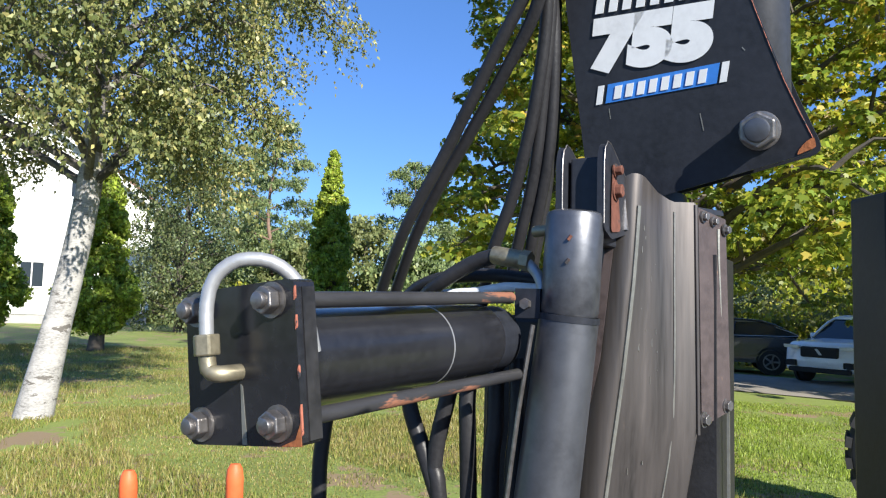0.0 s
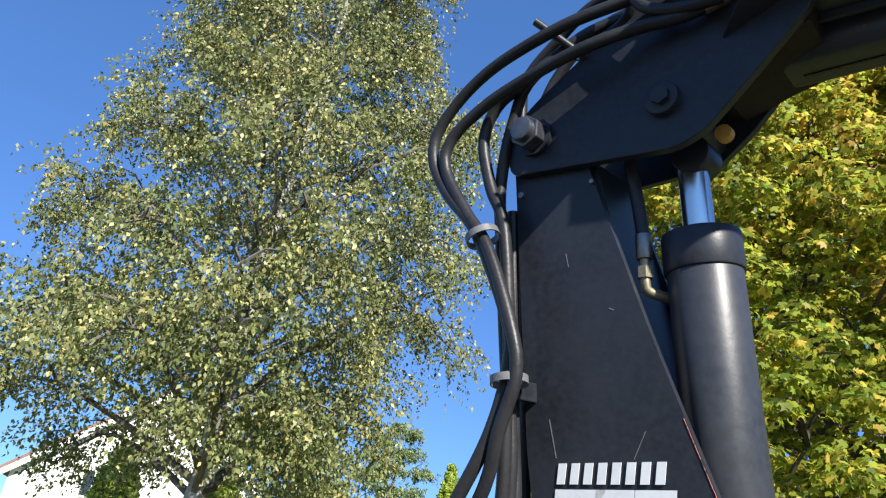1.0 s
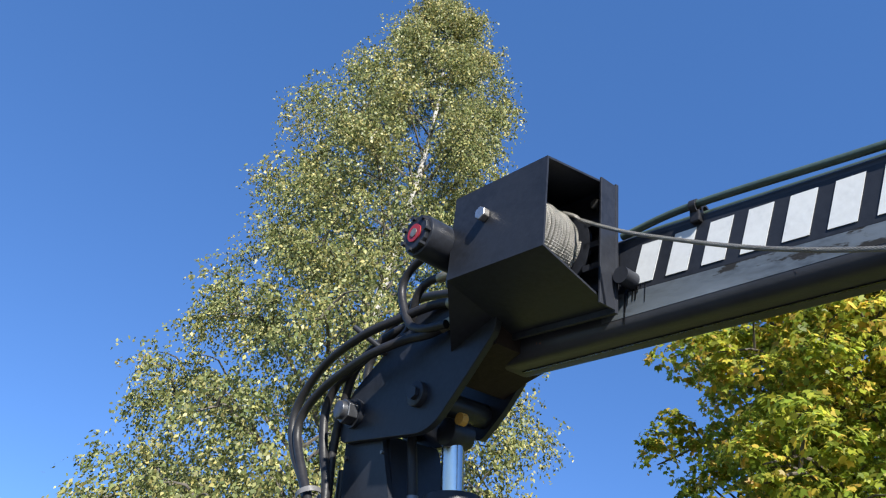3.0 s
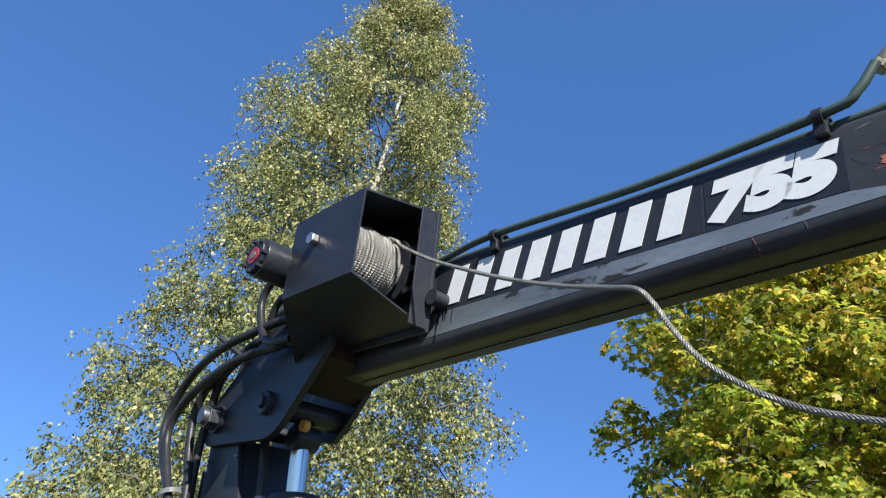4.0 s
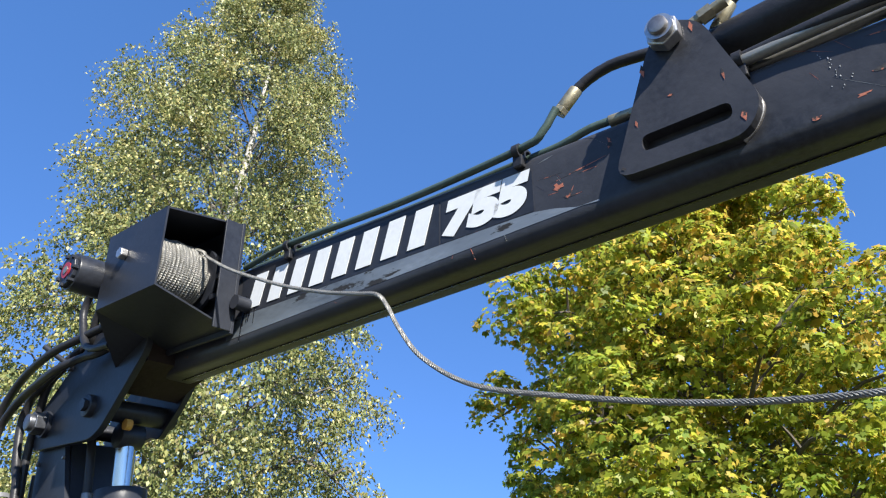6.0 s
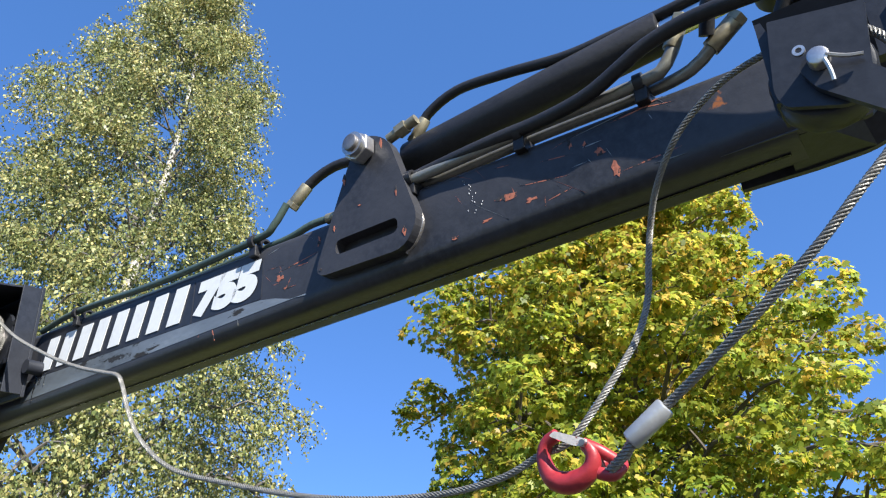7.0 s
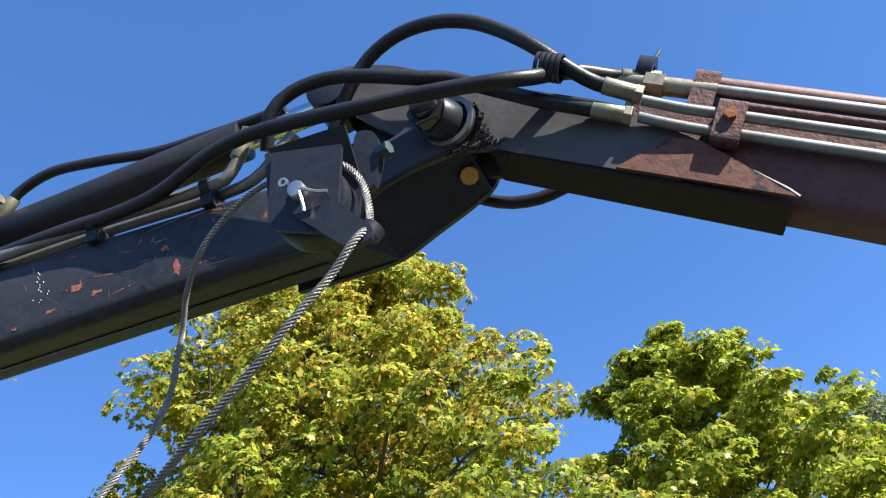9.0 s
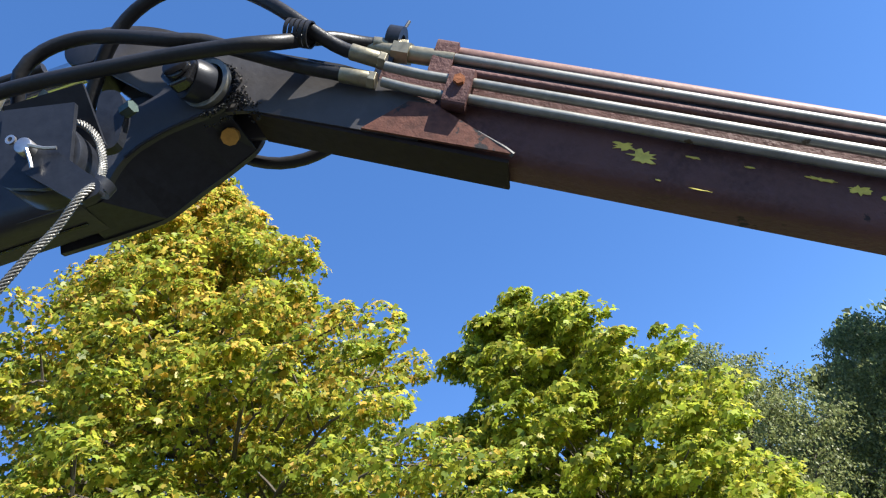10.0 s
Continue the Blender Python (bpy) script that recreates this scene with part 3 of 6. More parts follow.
    wide = rounded([(2.0, 0.124), (2.09, 0.124), (2.156, 0.127), (2.22, 0.157), (2.258, 0.173), (2.3, 0.194), (2.317, 0.215), (2.305, 0.28), (2.28, 0.317), (2.1, 0.3), (2.0, 0.25)], [0, 0.01, 0.02, 0.02, 0.015, 0.015, 0.02, 0.02, 0.03, 0.03, 0])
    for line, y0, y1 in ((fork, 0.066, 0.078), (wide, 0.1605, 0.17)):
        part("fork_plate", prism(line, y0, y1), M_BOOM, t, bevel=0.0015)
    part("weld_bead", tube([(2.15, 0.0665, 0.179), (2.175, 0.0665, 0.192), (2.22, 0.0665, 0.204), (2.285, 0.0665, 0.212)], 0.003, 8, 0.006), M_BLACK, t, "rough weld bead", smooth=True)
    part("fork_block", box(2.09, 2.195, 0.1, 0.16, 0.21, 0.3), M_BLACK, t, bevel=0.004)
    near = [(2.07, 0.1275), (2.108, 0.131), (2.142, 0.174), (2.1616, 0.189), (2.205, 0.204), (2.253, 0.2095), (2.289, 0.214)]
    away = [(2.065, 0.1265), (2.09, 0.127), (2.156, 0.129), (2.19, 0.144), (2.22, 0.159), (2.258, 0.175), (2.3, 0.196)]
    bm = bmesh.new()
    quads = [[bm.verts.new((x, y, z + up)) for y, up, row in ((0.0785, 0.0, [p]), (0.1602, 0.0, [q]), (0.1602, 0.005, [q]), (0.0785, 0.005, [p])) for x, z in row] for p, q in zip(near, away)]
    for a_, b_ in zip(quads, quads[1:]):
        for k in range(4):
            bm.faces.new((a_[k], a_[(k + 1) % 4], b_[(k + 1) % 4], b_[k]))
    bm.faces.new(quads[0])
    bm.faces.new(quads[-1][::-1])
    part("belly_plate", bm, M_BLACK, t, "black plate that closes the fork below")
    part("plug", cyl((2.28, 0.108, 0.192), (2.279, 0.124, 0.207), 0.0125, 9), M_OCHRE, t, "ochre plug")
    # bare and rusty scars on the near face
    rnd = random.Random(3)
    low, high = [], []
    for i in range(25):
        x = 0.4 + 0.92 * i / 24
        low.append((x, 0.0855 + 0.033 * x))
        high.append((x, min(0.1465, 0.1465 - 0.02 * max(0.0, x - 1.2) / 0.12 + 0.003 * rnd.gauss(0, 1) * (x > 1.21))))
    part("worn_strip", prism(low + high[::-1], 0.0564, 0.0572), M_RUBBED, t, "grey-blue rubbed paint")
    for x0, x1, z0, z1, mm in SCARS:
        poly = []
        n = 11
        for i in range(n):
            a = 2 * math.pi * i / n
            k = rnd.uniform(0.2, 0.95)
            poly.append(((x0 + x1) / 2 + k * (x1 - x0) / 2 * math.cos(a), (z0 + z1) / 2 + k * (z1 - z0) / 2 * math.sin(a)))
        part("scar", prism(poly, 0.0566, 0.0575), mm, t, "bare scratched mark")
    # grease that has run down beside the winch
    for i in range(9):
        x, z = 0.452 + 0.006 * i + rnd.uniform(-0.002, 0.002), rnd.uniform(0.15, 0.19)
        ln, w = rnd.uniform(0.025, 0.07), rnd.uniform(0.0012, 0.0034)
        part("grease_run", prism([(x - w, z), (x - 0.3 * w, z + 2 * w), (x + w, z), (x + 0.25 * w - 0.004, z - ln), (x - 0.25 * w - 0.004, z - ln)], 0.0555, 0.0562), M_GREASE, t, "black run of grease")
    # long thin scratches, some down to the red primer
    for i in range(64):
        x, z = rnd.choice((rnd.uniform(0.5, 1.3), rnd.uniform(1.1, 1.34), rnd.uniform(1.62, 1.95), rnd.uniform(1.62, 1.95))), rnd.uniform(0.142, 0.235)
        if 0.45 < x < 1.22:
            z = rnd.uniform(0.115, 0.15)
        a, ln, w = rnd.choice((rnd.gauss(0, 0.2), rnd.gauss(1.9, 0.3))), rnd.uniform(0.006, 0.03 if i < 34 else 0.055), rnd.uniform(0.0004, 0.0011)
        dx, dz = ln * math.cos(a), ln * math.sin(a) * 0.6
        part("scratch", prism([(x - dx, z - dz), (x + w, z - w), (x + dx, z + dz), (x - w, z + w)], 0.0568, 0.0575), M_SCAR if i % 3 else M_PIPE, t, "thin scratch")
    for x, z, sx, sz in ((1.42, 0.3, 0.004, 0.012), (1.545, 0.165, 0.004, 0.009), (1.5, 0.34, 0.003, 0.01), (1.372, 0.15, 0.003, 0.003), (1.455, 0.24, 0.004, 0.002), (1.53, 0.24, 0.002, 0.01), (1.4, 0.215, 0.002, 0.006)):
        part("scratch", prism([(x - sx, z), (x + 0.3 * sx, z - sz), (x + sx, z + 0.2 * sz), (x, z + sz)], 0.0352, 0.0361), M_SCAR, t, "bare red mark")
    for i in range(18):
        x, z = 1.635 + rnd.gauss(0.01, 0.008) + i * 0.0012, 0.225 - i * 0.0035
        s = rnd.uniform(0.0002, 0.0007)
        part("chip", prism([(x - s, z), (x + 0.2 * s, z - 2.6 * s), (x + 0.6 * s, z), (x - 0.3 * s, z + 1.9 * s)], 0.0562, 0.0574), M_WHITE, t)
    return t


SCARS = ((1.868, 1.882, 0.14, 0.172, M_SCAR), (1.845, 1.872, 0.178, 0.2, M_SCAR), (1.69, 1.735, 0.165, 0.178, M_SCAR), (1.735, 1.765, 0.15, 0.16, M_SCAR), (1.81, 1.822, 0.205, 0.232, M_SCAR), (1.832, 1.842, 0.2, 0.215, M_SCAR),
         (1.612, 1.632, 0.132, 0.14, M_SCAR), (1.665, 1.69, 0.143, 0.15, M_SCAR), (1.235, 1.27, 0.165, 0.185, M_SCAR), (1.25, 1.3, 0.148, 0.155, M_SCAR), (1.34, 1.352, 0.2, 0.235, M_SCAR), (1.11, 1.13, 0.14, 0.16, M_SCAR),
         (0.5, 0.57, 0.112, 0.122, M_SCAR), (0.56, 0.575, 0.21, 0.24, M_SCAR), (0.46, 0.475, 0.11, 0.15, M_STEEL), (0.7, 0.72, 0.132, 0.14, M_STEEL))


def plate_with_slot(outline, slot, y0, y1):
    """A plate with a slot right through it."""
    bm = bmesh.new()
    loops = []
    for y in (y0, y1):
        es = []
        both = []
        for poly in (outline, slot):
            vs = [bm.verts.new((a, y, c)) for a, c in poly]
            es += [bm.edges.new((vs[i], vs[(i + 1) % len(vs)])) for i in range(len(vs))]
            both.append(vs)
        bmesh.ops.triangle_fill(bm, use_beauty=True, edges=es)
        loops.append(both)
    for a, b in zip(*loops):
        for i in range(len(a)):
            bm.faces.new((a[i], a[(i + 1) % len(a)], b[(i + 1) % len(b)], b[i]))
    return bm


boom = build_boom()
lettering = thing("boom_lettering", BM @ pose(0, 0, 0, 0, 0, 0), "worn white lettering along the black boom", "sticker")
for x0_, x1_, za, zb in ((0.44, 1.012, 0.147, 0.243), (1.0165, 1.207, 0.1475, 0.2305)):
    part("sticker_panel", prism(rounded([(x0_, za), (x1_, za), (x1_, zb - 0.008), (x0_, zb + 0.004)], 0.003), 0.0562, 0.0573), M_BLACK, lettering, "black sticker ground")
stroke_letters(0.465, 1.0, 0.157, 0.231, 0.0545, 0.022, 8, M_WHITE, lettering)
digits("755", 1.018, 1.205, 0.153, 0.226, 0.0548, 0.2, lettering, 0.085)


# ---- winch ----
def build_winch():
    t = thing("rope_winch", BM, "black sheet-steel rope winch with a full drum, bolted on the boom", "winch")
    cover = [(0.03, 0.365), (-0.15, 0.338), (-0.15, 0.16), (0.03, 0.112), (0.03, 0.116), (-0.146, 0.163), (-0.146, 0.3345), (0.03, 0.361)]
    part("cover", prism(cover, 0.2, 0.44, axis="x"), M_BLACK, t, "bent black sheet cover")
    part("side_plate", prism([(0.03, 0.36), (-0.145, 0.334), (-0.145, 0.164), (0.03, 0.117)], 0.2, 0.206, axis="x"), M_BLACK, t)
    bm = bmesh.new()
    wing = [(0.2, -0.149, 0.1605), (0.2, 0.03, 0.1125), (0.16, 0.03, 0.106), (0.088, -0.0275, 0.078)]
    lower, upper = [bm.verts.new(p) for p in wing], [bm.verts.new((x, y, z + 0.004)) for x, y, z in wing]
    bm.faces.new(lower[::-1])
    bm.faces.new(upper)
    for i in range(4):
        bm.faces.new((lower[i], lower[(i + 1) % 4], upper[(i + 1) % 4], upper[i]))
    part("bottom_wing", bm, M_BLACK, t, "slanted black sheet down to the knuckle")
    b = box(0.2, 0.45, 0.031, 0.039, 0.1, 0.365)
    part("mounting_plate", b, M_BLACK, t, bevel=0.001)
    part("flange", box(0.445, 0.4495, -0.012, 0.031, 0.105, 0.36), M_BLACK, t, bevel=0.001)
    for z in (0.135, 0.18, 0.225, 0.27):
        part("rib", box(0.4, 0.444, 0.0, 0.031, z, z + 0.012), M_BLACK, t)
    part("drum", cyl((0.335, -0.13, 0.24), (0.335, 0.0, 0.24), 0.046, 32), M_STEEL, t, smooth=True)
    part("drum_flange", cyl((0.335, 0.0, 0.24), (0.335, 0.008, 0.24), 0.08, 32), M_BLACK, t, smooth=True)
    coil = []
    for i in range(15 * 28 + 1):
        a = 2 * math.pi * i / 28
        f = i / (15 * 28)
        w = 0.062 + 0.006 * math.sin(math.pi * f) + 0.0016 * math.sin(19 * f)
        coil.append((0.335 + w * math.cos(a), -0.128 + 0.12 * f + 0.003 * math.sin(a), 0.24 + w * math.sin(a)))
    part("rope_coil", rope_strands(coil, 0.0045, 0.03), M_ROPE, t, "tight coils of steel wire rope", smooth=True)
    part("motor", cyl((0.165, -0.205, 0.245), (0.165, -0.1, 0.245), 0.043, 28), M_BLACK, t, smooth=True, bevel=0.004)
    part("motor_cap", cyl((0.165, -0.214, 0.245), (0.165, -0.205, 0.245), 0.036, 12), M_BLACK, t, bevel=0.002)
    part("motor_badge", cyl((0.165, -0.2165, 0.245), (0.165, -0.2135, 0.245), 0.019, 24), M_RED, t, "red round badge", smooth=True)
    part("badge_centre", cyl((0.165, -0.218, 0.245), (0.165, -0.216, 0.245), 0.009, 16), M_PIPE, t, smooth=True)
    for i in range(7):
        a = 2 * math.pi * i / 7
        q = (0.165 + 0.034 * math.cos(a), 0.245 + 0.034 * math.sin(a))
        part("cap_bolt", cyl((q[0], -0.219, q[1]), (q[0], -0.205, q[1]), 0.0055, 6), M_BLACK, t)
    part("gear_housing", box(0.13, 0.2, -0.1, 0.02, 0.18, 0.3), M_BLACK, t, bevel=0.008)
    part("cover_bolt", hexnut((0.291, -0.166, 0.268), (0.291, -0.15, 0.268), 0.014), M_ZINC, t, "zinc plated bolt", bevel=0.002)
    part("inner_bolt", hexnut((0.41, 0.018, 0.33), (0.41, 0.031, 0.33), 0.011), M_STEEL, t)
    part("plate_bolt", cyl((0.468, 0.02, 0.165), (0.468, 0.057, 0.165), 0.016, 20), M_BLACK, t, smooth=True)
    return t


winch = build_winch()


# ---- boom cylinder ----
def build_boom_cylinder():
    t = thing("boom_cylinder", BM, "long black hydraulic boom cylinder lying above the main boom", "hydraulic cylinder")
    a, b = Vector((1.465, 0.115, 0.342)), Vector((2.045, 0.115, 0.386))
    d = (b - a).normalized()
    part("barrel", cyl(a + d * 0.035, b - d * 0.09, 0.0315, 36), M_RUBBER, t, smooth=True, bevel=0.004)
    part("eye", cyl((1.465, 0.085, 0.342), (1.465, 0.145, 0.342), 0.028, 24), M_BLACK, t, smooth=True)
    part("rod", cyl(b - d * 0.12, b + d * 0.05, 0.018, 28), M_CHROME, t, smooth=True)
    part("rod_eye", cyl(b + d * 0.06 + Vector((0, -0.04, 0)), b + d * 0.06 + Vector((0, 0.04, 0)), 0.03, 28), M_BLACK, t, smooth=True, bevel=0.003)


build_boom_cylinder()


# ---- pulley block at the boom tip ----
def build_pulley():
    t = thing("pulley_block", BM, "black steel rope pulley block with a pinned side flap", "pulley")
    side = rounded([(2.0865, 0.0823), (2.0919, 0.0645), (2.1445, 0.0445), (2.1643, 0.0569), (2.1781, 0.1451), (2.0973, 0.1628)], [0.008, 0.01, 0.012, 0.01, 0.002, 0.002])
    back = rounded([(2.078, 0.085), (2.16, 0.055), (2.178, 0.128), (2.08, 0.128)], [0.02, 0.02, 0.001, 0.001])
    part("cheek_plate", prism(side, -0.096, -0.09), M_BLACK, t, bevel=0.001)
    part("cheek_plate", prism(back, -0.04, -0.034), M_BLACK, t, bevel=0.001)
    part("hood_plate", prism([(-0.0405, 0.125), (-0.0345, 0.125), (-0.071, 0.186), (-0.077, 0.186)], 2.084, 2.178, axis="x"), M_BLACK, t, bevel=0.001)
    part("side_strap", prism([(2.0855, 0.075), (2.0915, 0.075), (2.0975, 0.145), (2.0915, 0.17), (2.0855, 0.17)], -0.0895, -0.0405), M_BLACK, t, bevel=0.001)
    part("arm", prism(rounded([(2.155, 0.125), (2.188, 0.12), (2.204, 0.165), (2.2, 0.2), (2.176, 0.208)], 0.012), -0.0335, -0.02), M_BLACK, t, bevel=0.002)
    part("arm_bolt", hexnut((2.2, -0.03, 0.168), (2.215, -0.036, 0.168), 0.0085), M_PIPE_DARK, t)
    part("sheave", cyl((2.128, -0.085, 0.096), (2.128, -0.045, 0.096), 0.0465, 32), M_BLACK, t, smooth=True, bevel=0.006)
    flap = rounded([(2.1125, 0.0888), (2.1166, 0.1005), (2.1414, 0.0945), (2.1544, 0.087), (2.1894, 0.0438), (2.2028, 0.0288), (2.2001, 0.0153), (2.1798, 0.011), (2.1696, 0.0195), (2.1215, 0.0671)], [0.007, 0.008, 0.01, 0.01, 0.003, 0.006, 0.006, 0.004, 0.003, 0.008])
    part("flap", prism(flap, -0.106, -0.098), M_BLACK, t, bevel=0.001)
    part("flap_pin", cyl((2.13, -0.118, 0.092), (2.13, -0.03, 0.092), 0.0095, 20), M_ZINC, t, "zinc pin with split ring", smooth=True, bevel=0.002)
    part("clip", tube([(2.136, -0.117, 0.09), (2.15, -0.114, 0.083), (2.163, -0.112, 0.08)], 0.002, 6, 0.004), M_ZINC, t, smooth=True)
    part("clip", tube([(2.134, -0.117, 0.086), (2.136, -0.115, 0.073), (2.136, -0.113, 0.064)], 0.002, 6, 0.004), M_ZINC, t, smooth=True)
    part("clip_ring", ring((2.117, -0.117, 0.104), (2.117, -0.114, 0.104), 0.0028, 0.0055, 16), M_ZINC, t, smooth=True)
    part("guide", ring((2.2, -0.09, 0.036), (2.193, -0.093, 0.027), 0.0075, 0.0125, 24), M_BLACK, t, smooth=True, bevel=0.001)
    

build_pulley()


# ---- outer boom ----
def build_outer():
    t = thing("outer_boom", OB, "brown rusty outer boom with black knuckle and flaking yellow paint", "crane boom")
    part("beam", prism(rounded([(0.088, -0.007), (0.148, -0.007), (0.148, 0.108), (0.088, 0.108)], [0.022, 0.008, 0.012, 0.012], 6), 0.24, 2.2, axis="x"), M_RUSTY, t, smooth=True)
    part("sleeve", prism(rounded([(0.084, -0.013), (0.443, -0.013), (0.443, -0.0075), (0.084, -0.0075)], 0.004), 0.083, 0.157), M_DARKRUST, t, bevel=0.001)
    cheek = rounded([(-0.15, 0.008), (-0.05, -0.02), (0.02, -0.03), (0.084, -0.01), (0.32, -0.006), (0.33, 0.05), (0.2, 0.086), (0.02, 0.086), (-0.12, 0.095), (-0.195, 0.078), (-0.212, 0.036)], [0.02, 0.02, 0.03, 0.02, 0.0, 0.01, 0.02, 0.05, 0.03, 0.03, 0.03])
    for y0, y1 in ((0.08, 0.0875), (0.149, 0.157)):
        part("cheek_plate", prism(cheek, y0, y1), M_DUSTY, t, bevel=0.0015)
    part("arm_filler", prism([(-0.19, 0.055), (-0.1, 0.045), (0.08, 0.04), (0.12, 0.08), (-0.12, 0.088), (-0.18, 0.072)], 0.0885, 0.148), M_BLACK, t)
    part("gusset", prism([(0.245, -0.007), (0.444, -0.003), (0.432, 0.005), (0.33, 0.048), (0.295, 0.045)], 0.0755, 0.0805), M_RUSTCOAT, t, "rusty welded gusset", bevel=0.001)
    part("weld_blob", tube([(0.395, 0.0775, 0.0205), (0.42, 0.0775, 0.01), (0.435, 0.078, 0.004), (0.447, 0.08, -0.002)], lambda f: 0.0014 + 0.0024 * f, 8, 0.006), M_DUSTY, t, smooth=True)
    part("hinge_boss", cyl((0.003, 0.0425, 0.0), (0.02, 0.0655, 0.006), 0.029, 36, 0.0305), M_BLACK, t, smooth=True, bevel=0.002)
    part("worn_ring", ring((0.02, 0.057, 0.006), (0.022, 0.0655, 0.007), 0.0295, 0.0365, 36), M_PIPE, t, "scraped bare steel ring", smooth=True)
    part("hinge_pin", cyl((0.0, 0.079, 0.0), (0.0, 0.22, 0.0), 0.03, 28), M_BLACK, t, smooth=True, bevel=0.003)
    part("hinge_nut", hexnut((-0.002, 0.024, 0), (0.002, 0.0425, 0.0), 0.0275), M_GLOSS, t, bevel=0.003)
    part("hinge_cap", cyl((-0.003, 0.0165, 0), (-0.002, 0.0245, 0), 0.0185, 24), M_GLOSS, t, smooth=True, bevel=0.003)
    rnd = random.Random(5)
    bm = bmesh.new()
    for i in range(430):
        a, r = rnd.uniform(-1.3, 1.5), rnd.choice((rnd.gauss(0.0405, 0.0015), rnd.gauss(0.0415, 0.002), rnd.gauss(0.048, 0.004)))
        bmesh.ops.create_icosphere(bm, subdivisions=1, radius=rnd.uniform(0.0006, 0.0022), matrix=Matrix.Translation((0.02 + r * math.cos(a), (0.0645 if r < 0.047 else 0.0785) - abs(rnd.gauss(0, 0.002)), r * math.sin(a))))
    for i in range(200):
        f = rnd.random() ** 1.6
        bmesh.ops.create_icosphere(bm, subdivisions=1, radius=rnd.uniform(0.0005, 0.0017), matrix=Matrix.Translation((0.05 + f * 0.055, 0.0795, 0.012 - 0.03 * f + rnd.gauss(0, 0.006))))
    part("grease", bm, M_GREASE, t, "black greasy lumps round the pin", smooth=True)["kind"] = "stuff"
    for x0, x1, z0, z1 in ((0.556, 0.6, 0.036, 0.05), (0.578, 0.624, 0.02, 0.047), (0.648, 0.672, 0.043, 0.047), (0.72, 0.735, 0.044, 0.047), (0.78, 0.83, 0.044, 0.05), (0.83, 0.87, 0.034, 0.05), (0.87, 0.95, 0.03, 0.05), (0.62, 0.63, 0.004, 0.007), (0.66, 0.69, 0.002, 0.004)):
        poly = []
        for i in range(22):
            a = 2 * math.pi * i / 22
            k = rnd.uniform(0.35, 1.0)
            poly.append(((x0 + x1) / 2 + k * (x1 - x0) / 2 * math.cos(a), (z0 + z1) / 2 + k * (z1 - z0) / 2 * math.sin(a)))
        part("paint_flake", prism(poly, 0.0868, 0.0878), M_YELLOW, t, "flake of old yellow paint")


build_outer()


# ---- pipes, hoses and their clamps ----
def hose(name, m, pts, r, label, matter=None, seg=14, ends=(), step=0.015):
    """A hose or pipe as one thing; ends: shares of (length, radius, kind) of the fittings at its start and end."""
    t = thing(name, m, label, "pipe" if "pipe" in name else "hose")
    part("line", tube(pts, r, seg, step), matter or M_RUBBER, t, smooth=True)
    for which, size in ends:
        a, b = (Vector(pts[0]), Vector(pts[1])) if which == 0 else (Vector(pts[-1]), Vector(pts[-2]))
        d = (b - a).normalized()
        part("ferrule", cyl(a - d * 0.004, a + d * size * 3.2, size, 18), M_BRASS, t, smooth=True, bevel=0.001)
        part("nut", hexnut(a - d * size * 1.2, a - d * 0.003, size * 1.12), M_BRASS, t, bevel=0.001)
    return t


# pipes along the top of the main boom
hose("boom_pipe", BM, [(0.45, 0.05, 0.258), (0.6, 0.05, 0.272), (0.92, 0.05, 0.26), (1.19, 0.05, 0.266), (1.235, 0.05, 0.28), (1.262, 0.055, 0.318)], 0.0068, "dark green steel hydraulic pipe along the boom top", M_PIPE_DARK)
hose("boom_pipe", BM, [(0.45, 0.072, 0.262), (0.6, 0.075, 0.262), (0.92, 0.075, 0.256), (1.19, 0.072, 0.256), (1.26, 0.072, 0.258), (1.31, 0.074, 0.268), (1.37, 0.085, 0.272)], 0.0068, "dark green steel hydraulic pipe along the boom top", M_PIPE_DARK, ends=((1, 0.0095),))
hose("boom_pipe", BM, [(1.53, 0.05, 0.256), (1.75, 0.05, 0.262), (1.925, 0.05, 0.262), (1.965, 0.05, 0.275), (1.99, 0.05, 0.325)], 0.0088, "grey steel hydraulic pipe along the boom top", M_PIPE, ends=((1, 0.011),))
hose("boom_pipe", BM, [(1.53, 0.075, 0.256), (1.75, 0.075, 0.262), (1.925, 0.073, 0.26), (1.99, 0.065, 0.262), (2.02, 0.06, 0.278), (2.05, 0.06, 0.3)], 0.0085, "grey steel hydraulic pipe along the boom top", M_PIPE, ends=((1, 0.012),))
for x, z in ((0.6, 0.267), (1.187, 0.262), (1.55, 0.26), (1.745, 0.262), (1.927, 0.262)):
    t = thing("pipe_clamp", BM @ pose(x, 0, z), "black cable tie clamp round the boom pipes", "clamp", "pipe clamps")
    part("band", ring((-0.006, 0.05, 0), (0.006, 0.05, 0), 0.0095, 0.0135, 16), M_RUBBER, t, smooth=True)
    part("band", ring((-0.006, 0.074, 0), (0.006, 0.074, 0), 0.0095, 0.0135, 16), M_RUBBER, t, smooth=True)
    part("foot", box(-0.009, 0.009, 0.045, 0.08, -0.03, -0.008), M_RUBBER, t, bevel=0.002)


